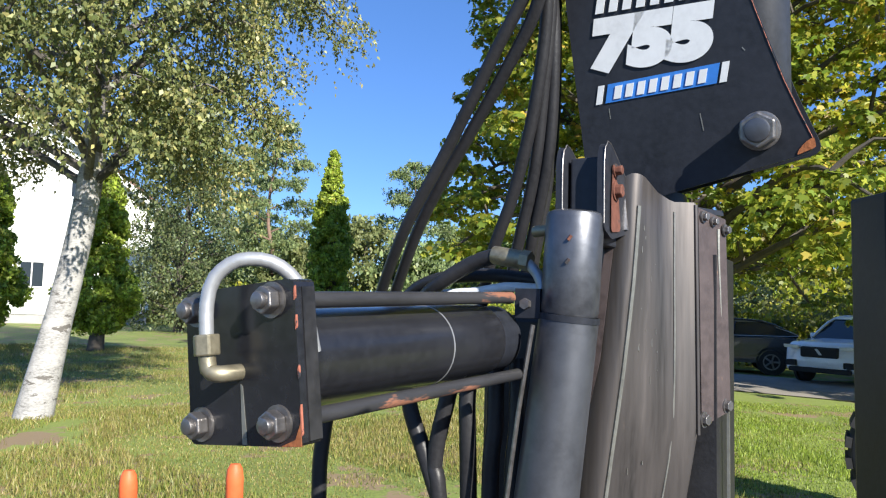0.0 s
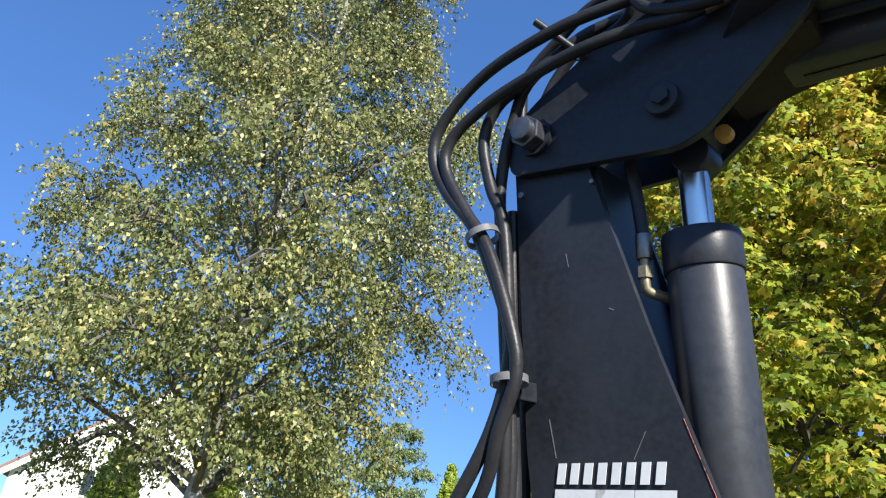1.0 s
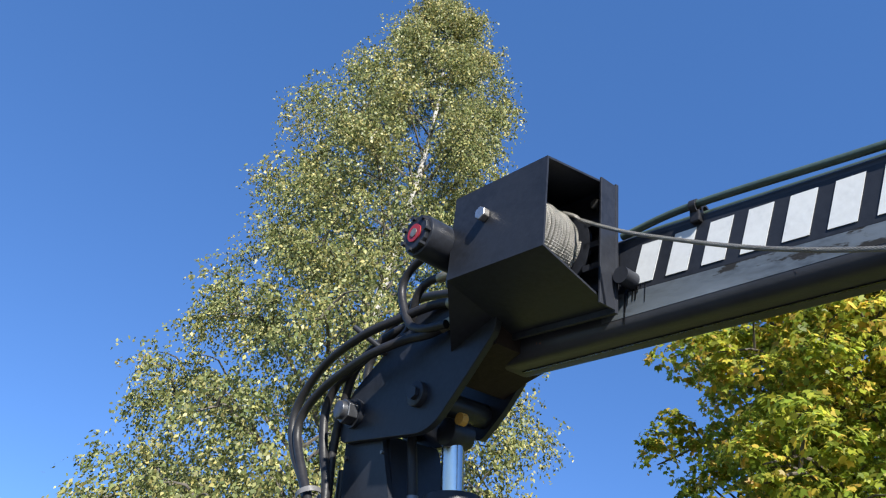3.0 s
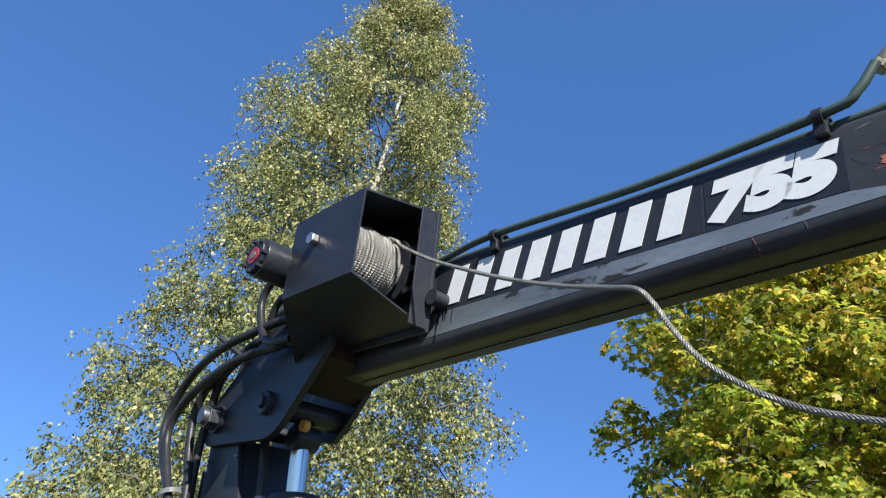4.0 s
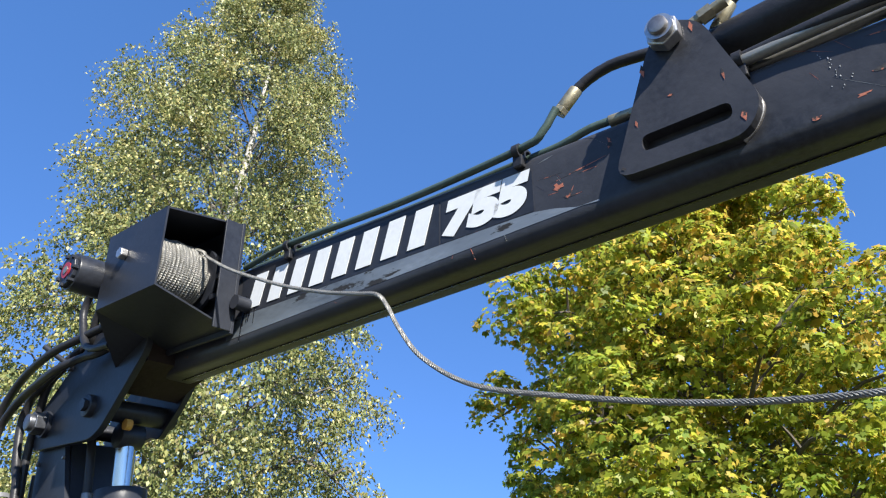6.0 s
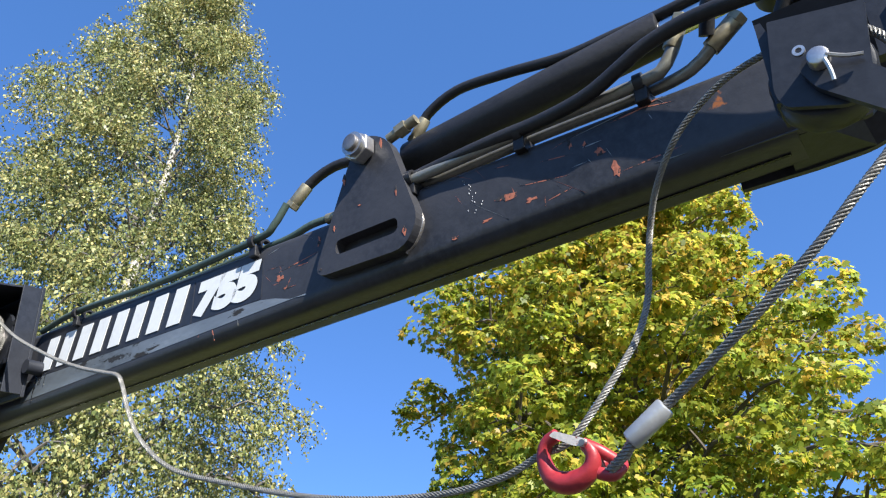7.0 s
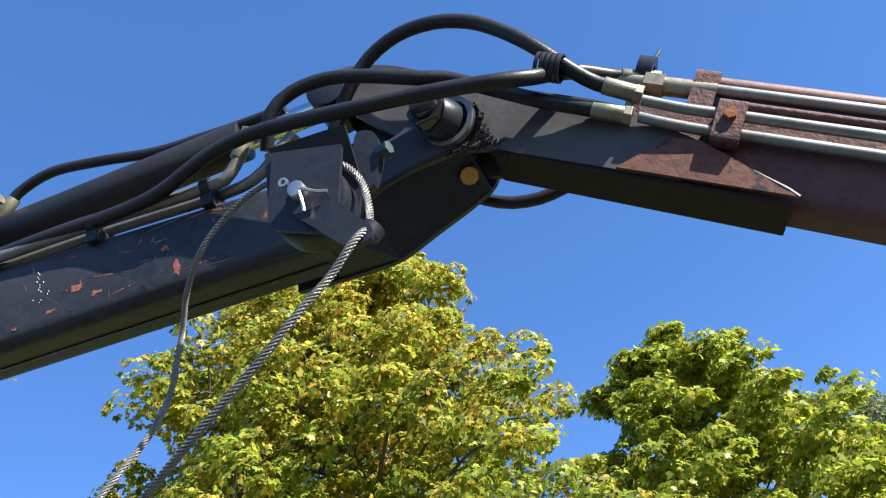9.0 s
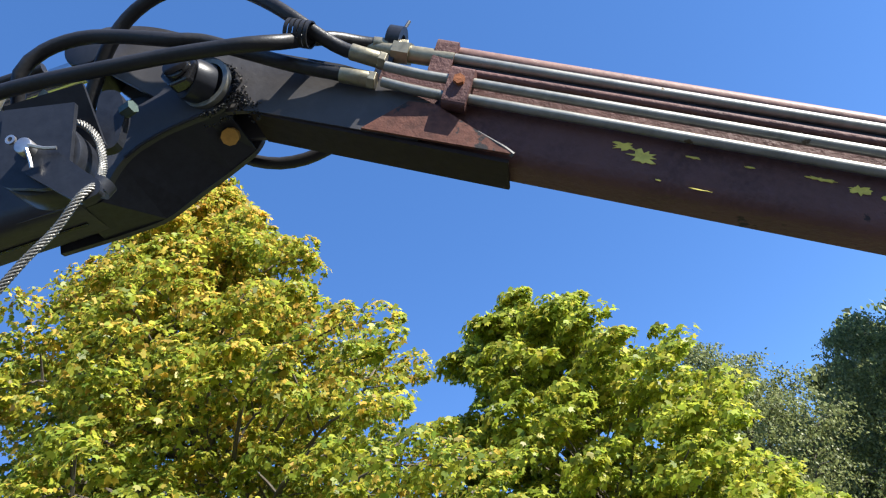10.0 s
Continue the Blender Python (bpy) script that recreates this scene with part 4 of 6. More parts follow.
# ---- trees ----
LEAVES = {
    "diamond": [(0, -0.5), (0.34, -0.1), (0, 0.6), (-0.34, -0.1)],
    "maple": [(0, -0.46), (0.42, -0.4), (0.6, 0.12), (0.2, 0.14), (0, 0.66), (-0.2, 0.14), (-0.6, 0.12), (-0.42, -0.4)],
    "needle": [(-0.06, -0.5), (0.06, -0.5), (0.03, 0.6), (-0.03, 0.6)],
}


def unit(a):
    return a / np.maximum(np.linalg.norm(a, axis=1), 1e-9)[:, None]


def leaf_mesh(p, u, face, s, shape):
    """One flat, slightly folded leaf at each place p: u its long way, face its normal, s its length. One island a leaf."""
    u = unit(u - face * np.sum(u * face, 1)[:, None])
    v = np.cross(u, face)
    prof = LEAVES[shape]
    k, n = len(p), len(prof)
    verts = np.stack([p + s[:, None] * (a * v + b * u - 0.22 * abs(a) * face - 0.12 * b * b * face) for a, b in prof], 1).reshape(-1, 3)
    me = bpy.data.meshes.new("leaves")
    me.vertices.add(k * n)
    me.vertices.foreach_set("co", verts.ravel())
    me.loops.add(k * n)
    me.loops.foreach_set("vertex_index", np.arange(k * n, dtype=np.int32))
    me.polygons.add(k)
    me.polygons.foreach_set("loop_start", np.arange(0, k * n, n, dtype=np.int32))
    me.update(calc_edges=True)
    return me


def leaf_cloud(centres, radii, per, size, seed, shape="diamond"):
    """Many small leaves scattered in clumps."""
    r = np.random.RandomState(seed)
    c = np.repeat(np.asarray(centres), per, 0)
    rad = np.repeat(np.asarray(radii), per, 0)
    k = len(c)
    d = unit(r.normal(size=(k, 3)))
    p = c + d * rad * (r.rand(k, 1) ** 0.5)
    face = d * 0.55 + r.normal(size=(k, 3)) * 0.55
    u = r.normal(size=(k, 3)) * 0.6
    u[:, 2] -= 0.7
    return leaf_mesh(p, u, unit(face), size * (0.6 + 0.8 * r.rand(k)), shape)


def tuft_leaves(centres, radii, per, size, seed, shape):
    """Domed tufts: leaves overlap like shingles on the upper, outer side of each tuft and hang at its rim."""
    r = np.random.RandomState(seed)
    c, rad = np.repeat(np.asarray(centres), per, 0), np.repeat(np.asarray(radii), per)[:, None]
    k = len(c)
    d = r.normal(size=(k, 3))
    d[:, 2] = np.abs(d[:, 2]) * 0.9 - 0.25
    d = unit(d)
    p = c + d * rad * np.array((1.0, 1.0, 0.5)) * (0.7 + 0.35 * r.rand(k, 1))
    face = unit(d * np.array((0.75, 0.75, 0.5)) + np.array((0, 0, 0.45)) + 0.36 * r.normal(size=(k, 3)))
    u = d * np.array((1, 1, 0.2)) + np.array((0, 0, -0.55)) + 0.3 * r.normal(size=(k, 3))
    return leaf_mesh(p, u, face, size * (0.55 + 0.8 * r.rand(k)), shape)


def strand_leaves(starts, ways, lengths, per, size, seed, shape, sag=0.5):
    """Leaves strung along thin hanging twigs."""
    r = np.random.RandomState(seed)
    a, w, ln = np.repeat(np.asarray(starts), per, 0), np.repeat(np.asarray(ways), per, 0), np.repeat(np.asarray(lengths), per)[:, None]
    k = len(a)
    f = r.rand(k, 1) ** 0.8
    p = a + w * ln * f + np.array((0, 0, -1.0)) * sag * ln * f * f + r.normal(size=(k, 3)) * (size * 0.5)
    face = r.normal(size=(k, 3)) * np.array((1, 1, 0.7))
    u = w * 0.5 + r.normal(size=(k, 3)) * 0.5 + np.array((0, 0, -0.9))
    return leaf_mesh(p, u, unit(face), size * (0.6 + 0.75 * r.rand(k)), shape)


def crown_part(me, material, parent, label="", name="crown"):
    me.name = name
    me.materials.append(material)
    ob = new(name, me)
    ob.parent = parent
    ob["kind"] = "stuff"
    if label:
        ob["label"] = label
    return ob


def branch_tree(name, base, height, trunk_r, crown, first, branches, per_branch, leaf, leaf_m, bark, limb_m, seed, label, style="tuft", tuft=0.42, per=70, rise=0.35, sag=0.25, inner=0.35, bend=None, group="", shape="maple", spread=0.2, shift=None, low=1.0, strand=0.4, strands=7, clump=0.16, slant=0.4, twig=0.35):
    """A tapered trunk and boughs that carry the foliage, with gaps between the boughs. crown(h): the crown's radius at the share h of its height; first: where it begins; shift(h): how far the crown's middle stands off the root, along the way (x, y) of bend."""
    r = np.random.RandomState(seed)
    t = thing(name, Matrix.Translation(base), label, "tree", group)
    line = [((bend[i] if bend else 0.02 * height * math.sin(i * 1.9 + seed) * (0 < i)), (slant * bend[i] if bend else 0.015 * height * math.cos(i * 2.3 + seed) * (0 < i)), height * 0.97 * i / 6 - (0.15 if i == 0 else 0)) for i in range(7)]
    sm = glide(line, 0.2)

    def trunk_at(h):
        return sm[min(len(sm) - 1, max(0, int(h * len(sm))))]
    part("trunk", tube(line, lambda f: trunk_r * (1.35 - 0.35 * min(1, f * 14)) * (1 - f) ** 1.0 + 0.014, 14, 0.25), bark, t, smooth=True)
    spots, ways = [], []
    for i in range(branches):
        h = ((i + 0.3 + 0.5 * r.rand()) / branches) ** low
        a = i * 2.39996 + 0.7 * r.rand()
        R = crown(h) * (0.84 + 0.24 * r.rand()) * (1 + 0.05 * math.sin(3 * a + seed))
        up = rise * (0.5 + h) * R
        core = trunk_at(first + (1 - first) * h)
        if shift:
            core = Vector((shift(h), slant * shift(h), 0))
        q = Vector((core.x + math.cos(a) * R, core.y + math.sin(a) * R, height * (first + (0.985 - first) * h)))
        z_from = max(first * 0.75 * height, q.z - up)
        p = trunk_at(z_from / height).copy()
        p.z = z_from
        pts = [p, p.lerp(q, 0.35) + Vector((0, 0, 0.12 * R)), p.lerp(q, 0.72) + Vector((0, 0, 0.14 * R)), q + Vector((0, 0, -sag * 0.3 * R))]
        br = max(0.009, trunk_r * 0.36 * (1 - 0.85 * h))
        bm = tube(pts, lambda f, br=br: br * (1 - 0.82 * f) + 0.003, 6, 0.3)
        way = glide(pts, 0.1)
        for k in range(4):
            s = way[int(len(way) * (twig + (0.95 - twig) * k / 4))]
            e = s + Vector((math.cos(a + (0.9 if k % 2 else -0.9)), math.sin(a + (0.9 if k % 2 else -0.9)), 0.25)) * R * 0.2
            tube([s, (s + e) / 2 + Vector((0, 0, 0.05 * R)), e], lambda f, br=br: br * 0.45 * (1 - 0.8 * f) + 0.002, 5, 0.3, bm)
            spots.append(np.array(e))
            ways.append(np.array((math.cos(a), math.sin(a), 0.0)))
        part("limb", bm, limb_m, t, smooth=True)
        spots.append(np.array(way[-1]))
        ways.append(np.array((math.cos(a), math.sin(a), 0.0)))
        out = np.array((math.cos(a), math.sin(a), 0.0))
        for k in range(per_branch):
            f = inner + (1 - inner) * ((k + r.rand()) / per_branch) ** 0.8
            c = np.array(way[min(len(way) - 1, int(f * len(way)))])
            side = np.array((-out[1], out[0], 0.0)) * r.normal() * spread * R * (0.35 + 0.65 * math.sin(math.pi * min(1, f * 0.85 + 0.1)))
            spots.append(c + side + np.array((0, 0, 0.06 * R * r.normal())) + 0.1 * r.normal(size=3))
            ways.append(out)
    spots, ways = np.array(spots), np.array(ways)
    if style == "tuft":
        me = tuft_leaves(spots, tuft * (0.6 + 0.75 * r.rand(len(spots))), per, leaf, seed + 1, shape)
    else:
        n = strands
        st = np.repeat(spots, n, 0) + r.normal(size=(len(spots) * n, 3)) * np.array((clump, clump, clump * 0.65))
        wy = unit(np.repeat(ways, n, 0) * 0.6 + r.normal(size=st.shape) * 0.75)
        me = strand_leaves(st, wy, strand * (0.4 + 0.9 * r.rand(len(st))), per, leaf, seed + 1, shape, 0.8)
    crown_part(me, leaf_m, t)
    return t


def thuja(base, height, width, seed, label, clumps):
    """A dense column of scale sprays, pointed at the top."""
    r = np.random.RandomState(seed)
    t = thing("thuja", Matrix.Translation(base), label, "tree", "thujas")
    part("trunk", tube([(0, 0, -0.2), (0.1, 0.05, height * 0.5), (0.0, 0.1, height * 0.97)], lambda f: 0.045 * height * (1 - f) ** 2 + 0.02, 10, 0.5), M_BARK, t, smooth=True)
    c, rad = [], []
    for i in range(clumps):
        h = r.rand()
        rr = width * min(1.0, (1 - h) ** 0.62 * 1.15) * min(1.0, 0.4 + 4.0 * h) * (0.3 + 0.7 * r.rand() ** 0.5) * (1 + 0.14 * math.sin(seed + 9 * h))
        a = r.rand() * 2 * math.pi
        c.append((rr * math.cos(a), rr * math.sin(a), height * (0.12 + 0.88 * h)))
        k = 0.27 * (0.6 + 0.6 * r.rand()) * (1.05 - 0.5 * h)
        rad.append((k, k, k * 0.8))
    crown_part(leaf_cloud(c, rad, 150, 0.105, seed + 3), M_THUJA, t)
    return t


def z0(x, y):
    return ground_height(x, y)


# the tall birch by the lawn
BIRCH_Z = (3.4, 5.0, 6.0, 7.0, 8.5, 9.4, 10.4, 11.5, 13.7, 15.0, 16.9, 17.7, 18.4)
branch_tree("birch_tree", (-4.5, 8.95, z0(-4.5, 8.95)), 18.5, 0.16,
            lambda h: float(np.interp(3.4 + 15.0 * h, BIRCH_Z, (2.5, 2.9, 3.15, 3.1, 2.95, 2.7, 2.45, 2.4, 2.15, 1.7, 1.1, 0.8, 0.15))), 0.185, 100, 12, 0.055, M_BIRCH, M_BARK_BIRCH, M_LIMB, 11,
            "tall white-barked birch with small yellowing leaves on the lawn", style="strand", per=13, rise=0.6, sag=0.5, inner=0.4, bend=(0, 0.44, 0.45, 0.6, 0.75, 0.75, 0.5), shape="diamond", spread=0.2, low=1.2, strand=0.4, strands=14, clump=0.13, twig=0.5,
            shift=lambda h: 0.92 * float(np.interp(3.4 + 15.0 * h, BIRCH_Z, (-0.25, 0.05, 0.55, 0.8, 0.95, 0.85, 0.4, 0.15, 0.3, 0.65, 0.65, 0.55, 0.4))))
# the round maple and its neighbours
MAPLE_Z = (1.9, 4.0, 6.5, 7.8, 8.9, 9.9, 11.2, 12.6, 14.0, 14.8)
branch_tree("maple_tree", (4.7, 12.75, z0(4.7, 12.75)), 14.9, 0.26, lambda h: float(np.interp(1.9 + 12.9 * h, MAPLE_Z, (4.6, 5.0, 4.75, 4.35, 4.0, 3.6, 2.85, 1.95, 0.75, 0.2))), 0.125, 120, 18, 0.1, M_MAPLE, M_BARK, M_BARK, 23,
            "broad maple with yellow-green leaves turning orange", tuft=0.37, per=66, rise=0.35, sag=0.2, inner=0.22, bend=(0, 0.1, 0.25, 0.3, 0.4, 0.8, 1.8), spread=0.24, low=0.85, slant=-0.35,
            shift=lambda h: 0.93 * float(np.interp(1.9 + 12.9 * h, MAPLE_Z, (0.5, 0.7, 0.75, 0.5, 0.25, 0.3, 0.5, 0.9, 1.7, 2.0))))
branch_tree("young_maple", (13.7, 12.6, z0(13.7, 12.6)), 10.9, 0.2, lambda h: 4.0 * (1 - h ** 2.8) ** 0.7 * min(1, 0.9 + h) + 0.3, 0.1, 64, 15, 0.135, M_GREEN, M_BARK, M_BARK, 31,
            "bright green maple beside the drive", tuft=0.44, per=66, rise=0.7, sag=0.15, inner=0.35, spread=0.24, low=0.9)
for x, y, h, w, seed_ in ((20.7, 13.8, 9.0, 3.2, 37), (24.9, 11.4, 7.8, 3.0, 41)):
    branch_tree("willow_tree", (x, y, -0.1), h, 0.25, lambda f, w=w: w * (1 - f ** 2.4) ** 0.7 + 0.15, 0.06, 50, 14, 0.085, M_GREY_LEAF, M_BARK, M_BARK, seed_,
                "grey-green willow behind the maple", style="strand", per=11, rise=0.8, sag=0.3, inner=0.3, shape="diamond", spread=0.3, strand=0.7)
branch_tree("dark_tree", (27.0, 6.9, -0.2), 11.0, 0.3, lambda f: 3.4 * (1 - f ** 2.0) ** 0.6 + 0.2, 0.06, 60, 14, 0.1, M_DARK_LEAF, M_BARK, M_BARK, 43,
            "tall dark green tree at the end of the drive", style="strand", per=12, rise=0.6, sag=0.3, inner=0.3, shape="diamond", spread=0.3, strand=0.6)
# clipped-looking thujas
thuja((-8.5, 20.2, 0), 5.2, 0.95, 51, "columnar green thuja in front of the house", 400)
thuja((-11.6, 20.0, 0), 5.5, 1.0, 57, "columnar green thuja in front of the house", 400)
thuja((-3.0, 27.5, 0), 7.3, 0.9, 53, "columnar green thuja on the lawn", 440)
# the wood behind
for x, y, h, w, seed_ in ((-9.2, 48.0, 14.3, 2.7, 61), (0.5, 55.0, 13.0, 3.2, 63), (-14.0, 60.0, 15.0, 4.0, 65)):
    branch_tree("pine_tree", (x, y, -0.2), h, 0.2, lambda f, w=w: w * min(1.0, 0.7 + f) * (1 - f ** 2.2) ** 0.6 + 0.3, 0.26, 20, 14, 0.13, M_NEEDLE, M_BARK_PINE, M_BARK_PINE, seed_,
                "tall pine with open layered branches", style="strand", per=14, rise=0.12, sag=0.0, inner=0.3, shape="diamond", spread=0.3, strand=0.3, strands=6, clump=0.2, group="far pines")
wood = random.Random(9)
for i in range(28):
    az = radians(-21.5 + i * 3.5 + wood.uniform(-1, 1))
    dist = wood.uniform(44, 62) if az < radians(30) else wood.uniform(34, 46)
    hgt = wood.uniform(5.5, 8.5) if az < radians(4) else wood.uniform(8, 12)
    branch_tree("wood_tree", (dist * math.sin(az), dist * math.cos(az), -0.2), hgt, 0.18, lambda h: 3.1 * math.sin(math.pi * min(1.0, 0.3 + 0.7 * h)) ** 0.7 + 0.2, 0.03, 15, 9, 0.3,
                wood.choice((M_GREY_LEAF, M_GREEN, M_GREY_LEAF, M_NEEDLE)), M_BARK, M_BARK, 100 + i, "broadleaf tree at the edge of the wood", style="strand", per=8, rise=0.5, sag=0.2, inner=0.2, shape="diamond", spread=0.34, strand=0.6, strands=5, clump=0.4, group="edge of the wood")
branch_tree("leafy_tree", (-10.2, 33.0, -0.1), 10.2, 0.2, lambda h: 2.3 * math.sin(math.pi * min(1.0, 0.3 + 0.7 * h)) ** 0.7 + 0.2, 0.05, 40, 10, 0.12, M_DARK_LEAF, M_BARK, M_BARK, 71,
            "dark olive broadleaf tree beside the white house", style="strand", per=9, rise=0.5, sag=0.3, inner=0.3, shape="diamond", spread=0.3, strand=0.5, strands=6, clump=0.25)


# ---- lower mast, slewing cylinder and valve levers ----
MA = frame_of((0.161, 0.917, 1.438), (0.83, -0.557, 0), (0.557, 0.83, 0))
SL = frame_of((-0.2245, 0.630, 1.4), (0.81, -0.585, 0.0), (0.585, 0.81, 0.03)) @ pose(0, 0, 0, 0, -6, 0)


def build_mast():
    t = thing("crane_mast", MA, "black painted lower crane mast of folded steel with scuffed edges", "crane mast")
    part("tube", cyl((-0.036, 0.03, 0.142), (-0.0436, 0.03, 0.0), 0.0385, 40), M_MAST, t, smooth=True, bevel=0.009)
    part("sleeve", cyl((-0.0436, 0.03, 0.001), (-0.087, 0.03, -0.36), 0.0395, 40, 0.044), M_MAST, t, smooth=True)
    part("sleeve_lip", ring((-0.0432, 0.03, 0.004), (-0.044, 0.03, -0.004), 0.0385, 0.0405, 40), M_BLACK, t, smooth=True)
    for z in (0.07, 0.1):
        part("rust_speck", cyl((-0.034 + 0.1 * (z - 0.07), -0.01, z), (-0.03 + 0.1 * (z - 0.07), -0.0085, z + 0.006), 0.0022, 7), M_RUSTCOAT, t, "small rust speck")
    # the two ears that hold the foot of the boom pillar
    ear = rounded([(0.028, 0.118), (0.028, 0.212), (0.036, 0.232), (0.055, 0.236), (0.128, 0.197), (0.128, 0.12), (0.06, 0.106)], [0.006, 0.01, 0.012, 0.02, 0.006, 0.005, 0.01])
    for x in (-0.064, -0.006):
        part("ear", prism(ear, x, x + 0.01, axis="x"), M_BLACK, t, bevel=0.0015)
        part("ear_rim", tube([(x + 0.0095, 0.0285, 0.125), (x + 0.0095, 0.0285, 0.212), (x + 0.0095, 0.038, 0.231), (x + 0.0095, 0.055, 0.235), (x + 0.0095, 0.126, 0.198)], 0.001, 6, 0.01), M_STEEL, t, "worn bright rim", smooth=True)
    part("rust_stain", prism(rounded([(0.05, 0.115), (0.09, 0.12), (0.082, 0.16), (0.07, 0.195), (0.055, 0.2), (0.05, 0.16)], 0.008), 0.0061, 0.0068, axis="x"), M_RUSTCOAT, t, "rust stain on the ear")
    for y, z, r in ((0.062, 0.2, 0.007), (0.064, 0.172, 0.0095)):
        part("ear_bolt", hexnut((0.0068, y, z), (0.018, y, z), r), M_RUSTCOAT, t, "rusty bolt head", bevel=0.0015)
        part("bolt_washer", cyl((0.0068, y, z), (0.009, y, z), r * 1.35, 20), M_RUSTCOAT, t, smooth=True)
    part("link", box(-0.05, -0.008, 0.045, 0.12, 0.1, 0.218), M_BLACK, t, bevel=0.003)

    # the folded shell: a ridge, a face running back, a narrow front and a side
    def level(z):
        f = (0.2 - z) / 0.45
        ridge = float(np.interp(z, (-0.62, -0.25, -0.06, 0.07, 0.2), (-0.075, -0.0276, -0.0015, 0.0123, 0.0205)))
        kink = max(0.0, -0.16 - z)
        return [(-0.075 - 0.05 * f, 0.14), (ridge - 0.034, 0.122), (ridge - 0.022, 0.118), (ridge - 0.007, 0.1195), (ridge - 0.001, 0.1225), (ridge + 0.0035, 0.1275), (ridge + 0.006, 0.134), (0.032 + 0.002 * f - 0.2 * kink, 0.18), (0.045 + 0.006 * f - 0.2 * kink, 0.2), (0.052 - 0.19 * kink, 0.206), (0.0765 + 0.004 * f - 0.18 * kink, 0.226)]
    tops = (0.15, 0.19, 0.2, 0.206, 0.206, 0.205, 0.203, 0.188, 0.178, 0.175, 0.1755)
    bm = bmesh.new()
    rows = []
    for k in range(13):
        row = []
        for i, zt in enumerate(tops):
            z = zt + (-0.62 - zt) * k / 12
            x, y = level(z)[i]
            row.append((x, y, z))
        rows.append(row)
    for off, flip in ((0.0, False), (0.008, True)):
        vs = [[bm.verts.new((x, y + off, z)) for x, y, z in row] for row in rows]
        for r0, r1 in zip(vs, vs[1:]):
            for i in range(len(r0) - 1):
                q = (r0[i], r0[i + 1], r1[i + 1], r1[i])
                bm.faces.new(q[::-1] if flip else q)
        if off == 0.0:
            front = vs
    for i in range(len(front[0]) - 1):
        bm.faces.new((front[0][i], front[0][i + 1], vs[0][i + 1], vs[0][i]))
    part("folded_shell", bm, M_STREAK, t, "scuffed folded black sheet", smooth=True)
    part("top_plate", top_slab([(-0.03, 0.135), (0.02, 0.14), (0.04, 0.21), (0.074, 0.236), (0.105, 0.3), (0.0, 0.36)], 0.163, 0.171), M_BLACK, t)
    # side sheet with its bolts and the dark opening under it
    side = [(0.079, 0.229, 0.168), (0.1055, 0.3, 0.157), (0.1113, 0.3, -0.135), (0.0815, 0.238, -0.155)]
    bm = bmesh.new()
    n_ = Vector((0.94, -0.35, 0)) * 0.003
    a_ = [bm.verts.new(Vector(p) + n_) for p in side]
    b_ = [bm.verts.new(Vector(p) - n_) for p in side]
    bm.faces.new(a_)
    bm.faces.new(b_[::-1])
    for i in range(4):
        bm.faces.new((a_[i], b_[i], b_[(i + 1) % 4], a_[(i + 1) % 4]))
    part("side_sheet", bm, M_SIDE, t, "brown rusty side sheet")
    part("front_lip", tube([(0.0785, 0.2265, 0.172), (0.0802, 0.2265, 0.0), (0.0815, 0.2265, -0.165)], 0.0028, 8, 0.05), M_STREAK, t, smooth=True)
    for y, z, r in ((0.238, -0.144, 0.0085), (0.292, -0.127, 0.0085), (0.238, 0.155, 0.0065), (0.262, 0.15, 0.0055), (0.292, 0.14, 0.0065)):
        x = 0.079 + (y - 0.229) * 0.4 + 0.004
        part("bolt", hexnut((x, y, z), (x + 0.008, y - 0.003, z), r), M_STEEL, t, bevel=0.001)
        part("bolt_washer", cyl((x - 0.001, y, z), (x + 0.0018, y - 0.0007, z), r * 1.4, 18), M_STEEL, t, smooth=True)
    part("rear_upright", box(0.108, 0.112, 0.3, 0.304, -0.62, -0.13), M_PIPE, t, "pale worn edge of the rear sheet")
    # black box added behind the opening to imitate the shade inside
    part("inner_web", box(-0.02, 0.1, 0.262, 0.42, -1.0, 0.1), M_RUBBER, t)
    part("drip_streak", tube([(0.1005, 0.2765, 0.14), (0.101, 0.276, 0.1), (0.1035, 0.281, 0.02), (0.104, 0.282, -0.02)], lambda f: 0.003 * (1 - f) + 0.0006, 6, 0.02), M_PIPE, t, "pale drip of dried dirt", smooth=True)
    # chipped fold edges, thickened and paled to put in the ridge highlight
    for i, r in ((5, 0.0034), (9, 0.0016)):
        part("worn_glint_edge", tube([(level(z)[i][0], level(z)[i][1] - 0.0005, z) for z in (0.16, 0.05, -0.08, -0.2, -0.4, -0.6)], r, 8, 0.05), M_PIPE, t, "worn edge, paler and wider to carry the fold's highlight", smooth=True)
    part("weld_bead", tube([(-0.001, 0.1245, 0.198), (0.0015, 0.122, 0.16), (0.004, 0.12, 0.125)], 0.0052, 8, 0.006), M_STEEL, t, "bright weld bead", smooth=True)
    part("rust_streak", prism([(-0.024, 0.1), (-0.012, 0.1), (-0.03, -0.06), (-0.044, -0.12), (-0.05, -0.1)], 0.1165, 0.1175), M_SIDE, t, "brown rust streak")
    rnd = random.Random(17)
    for i in range(16):
        z = rnd.uniform(-0.22, 0.15)
        f = rnd.random()
        p, q = level(z)[6], level(z)[7]
        x, y = p[0] + (q[0] - p[0]) * f + 0.0006, p[1] + (q[1] - p[1]) * f - 0.0006
        ln = rnd.uniform(0.001, 0.012)
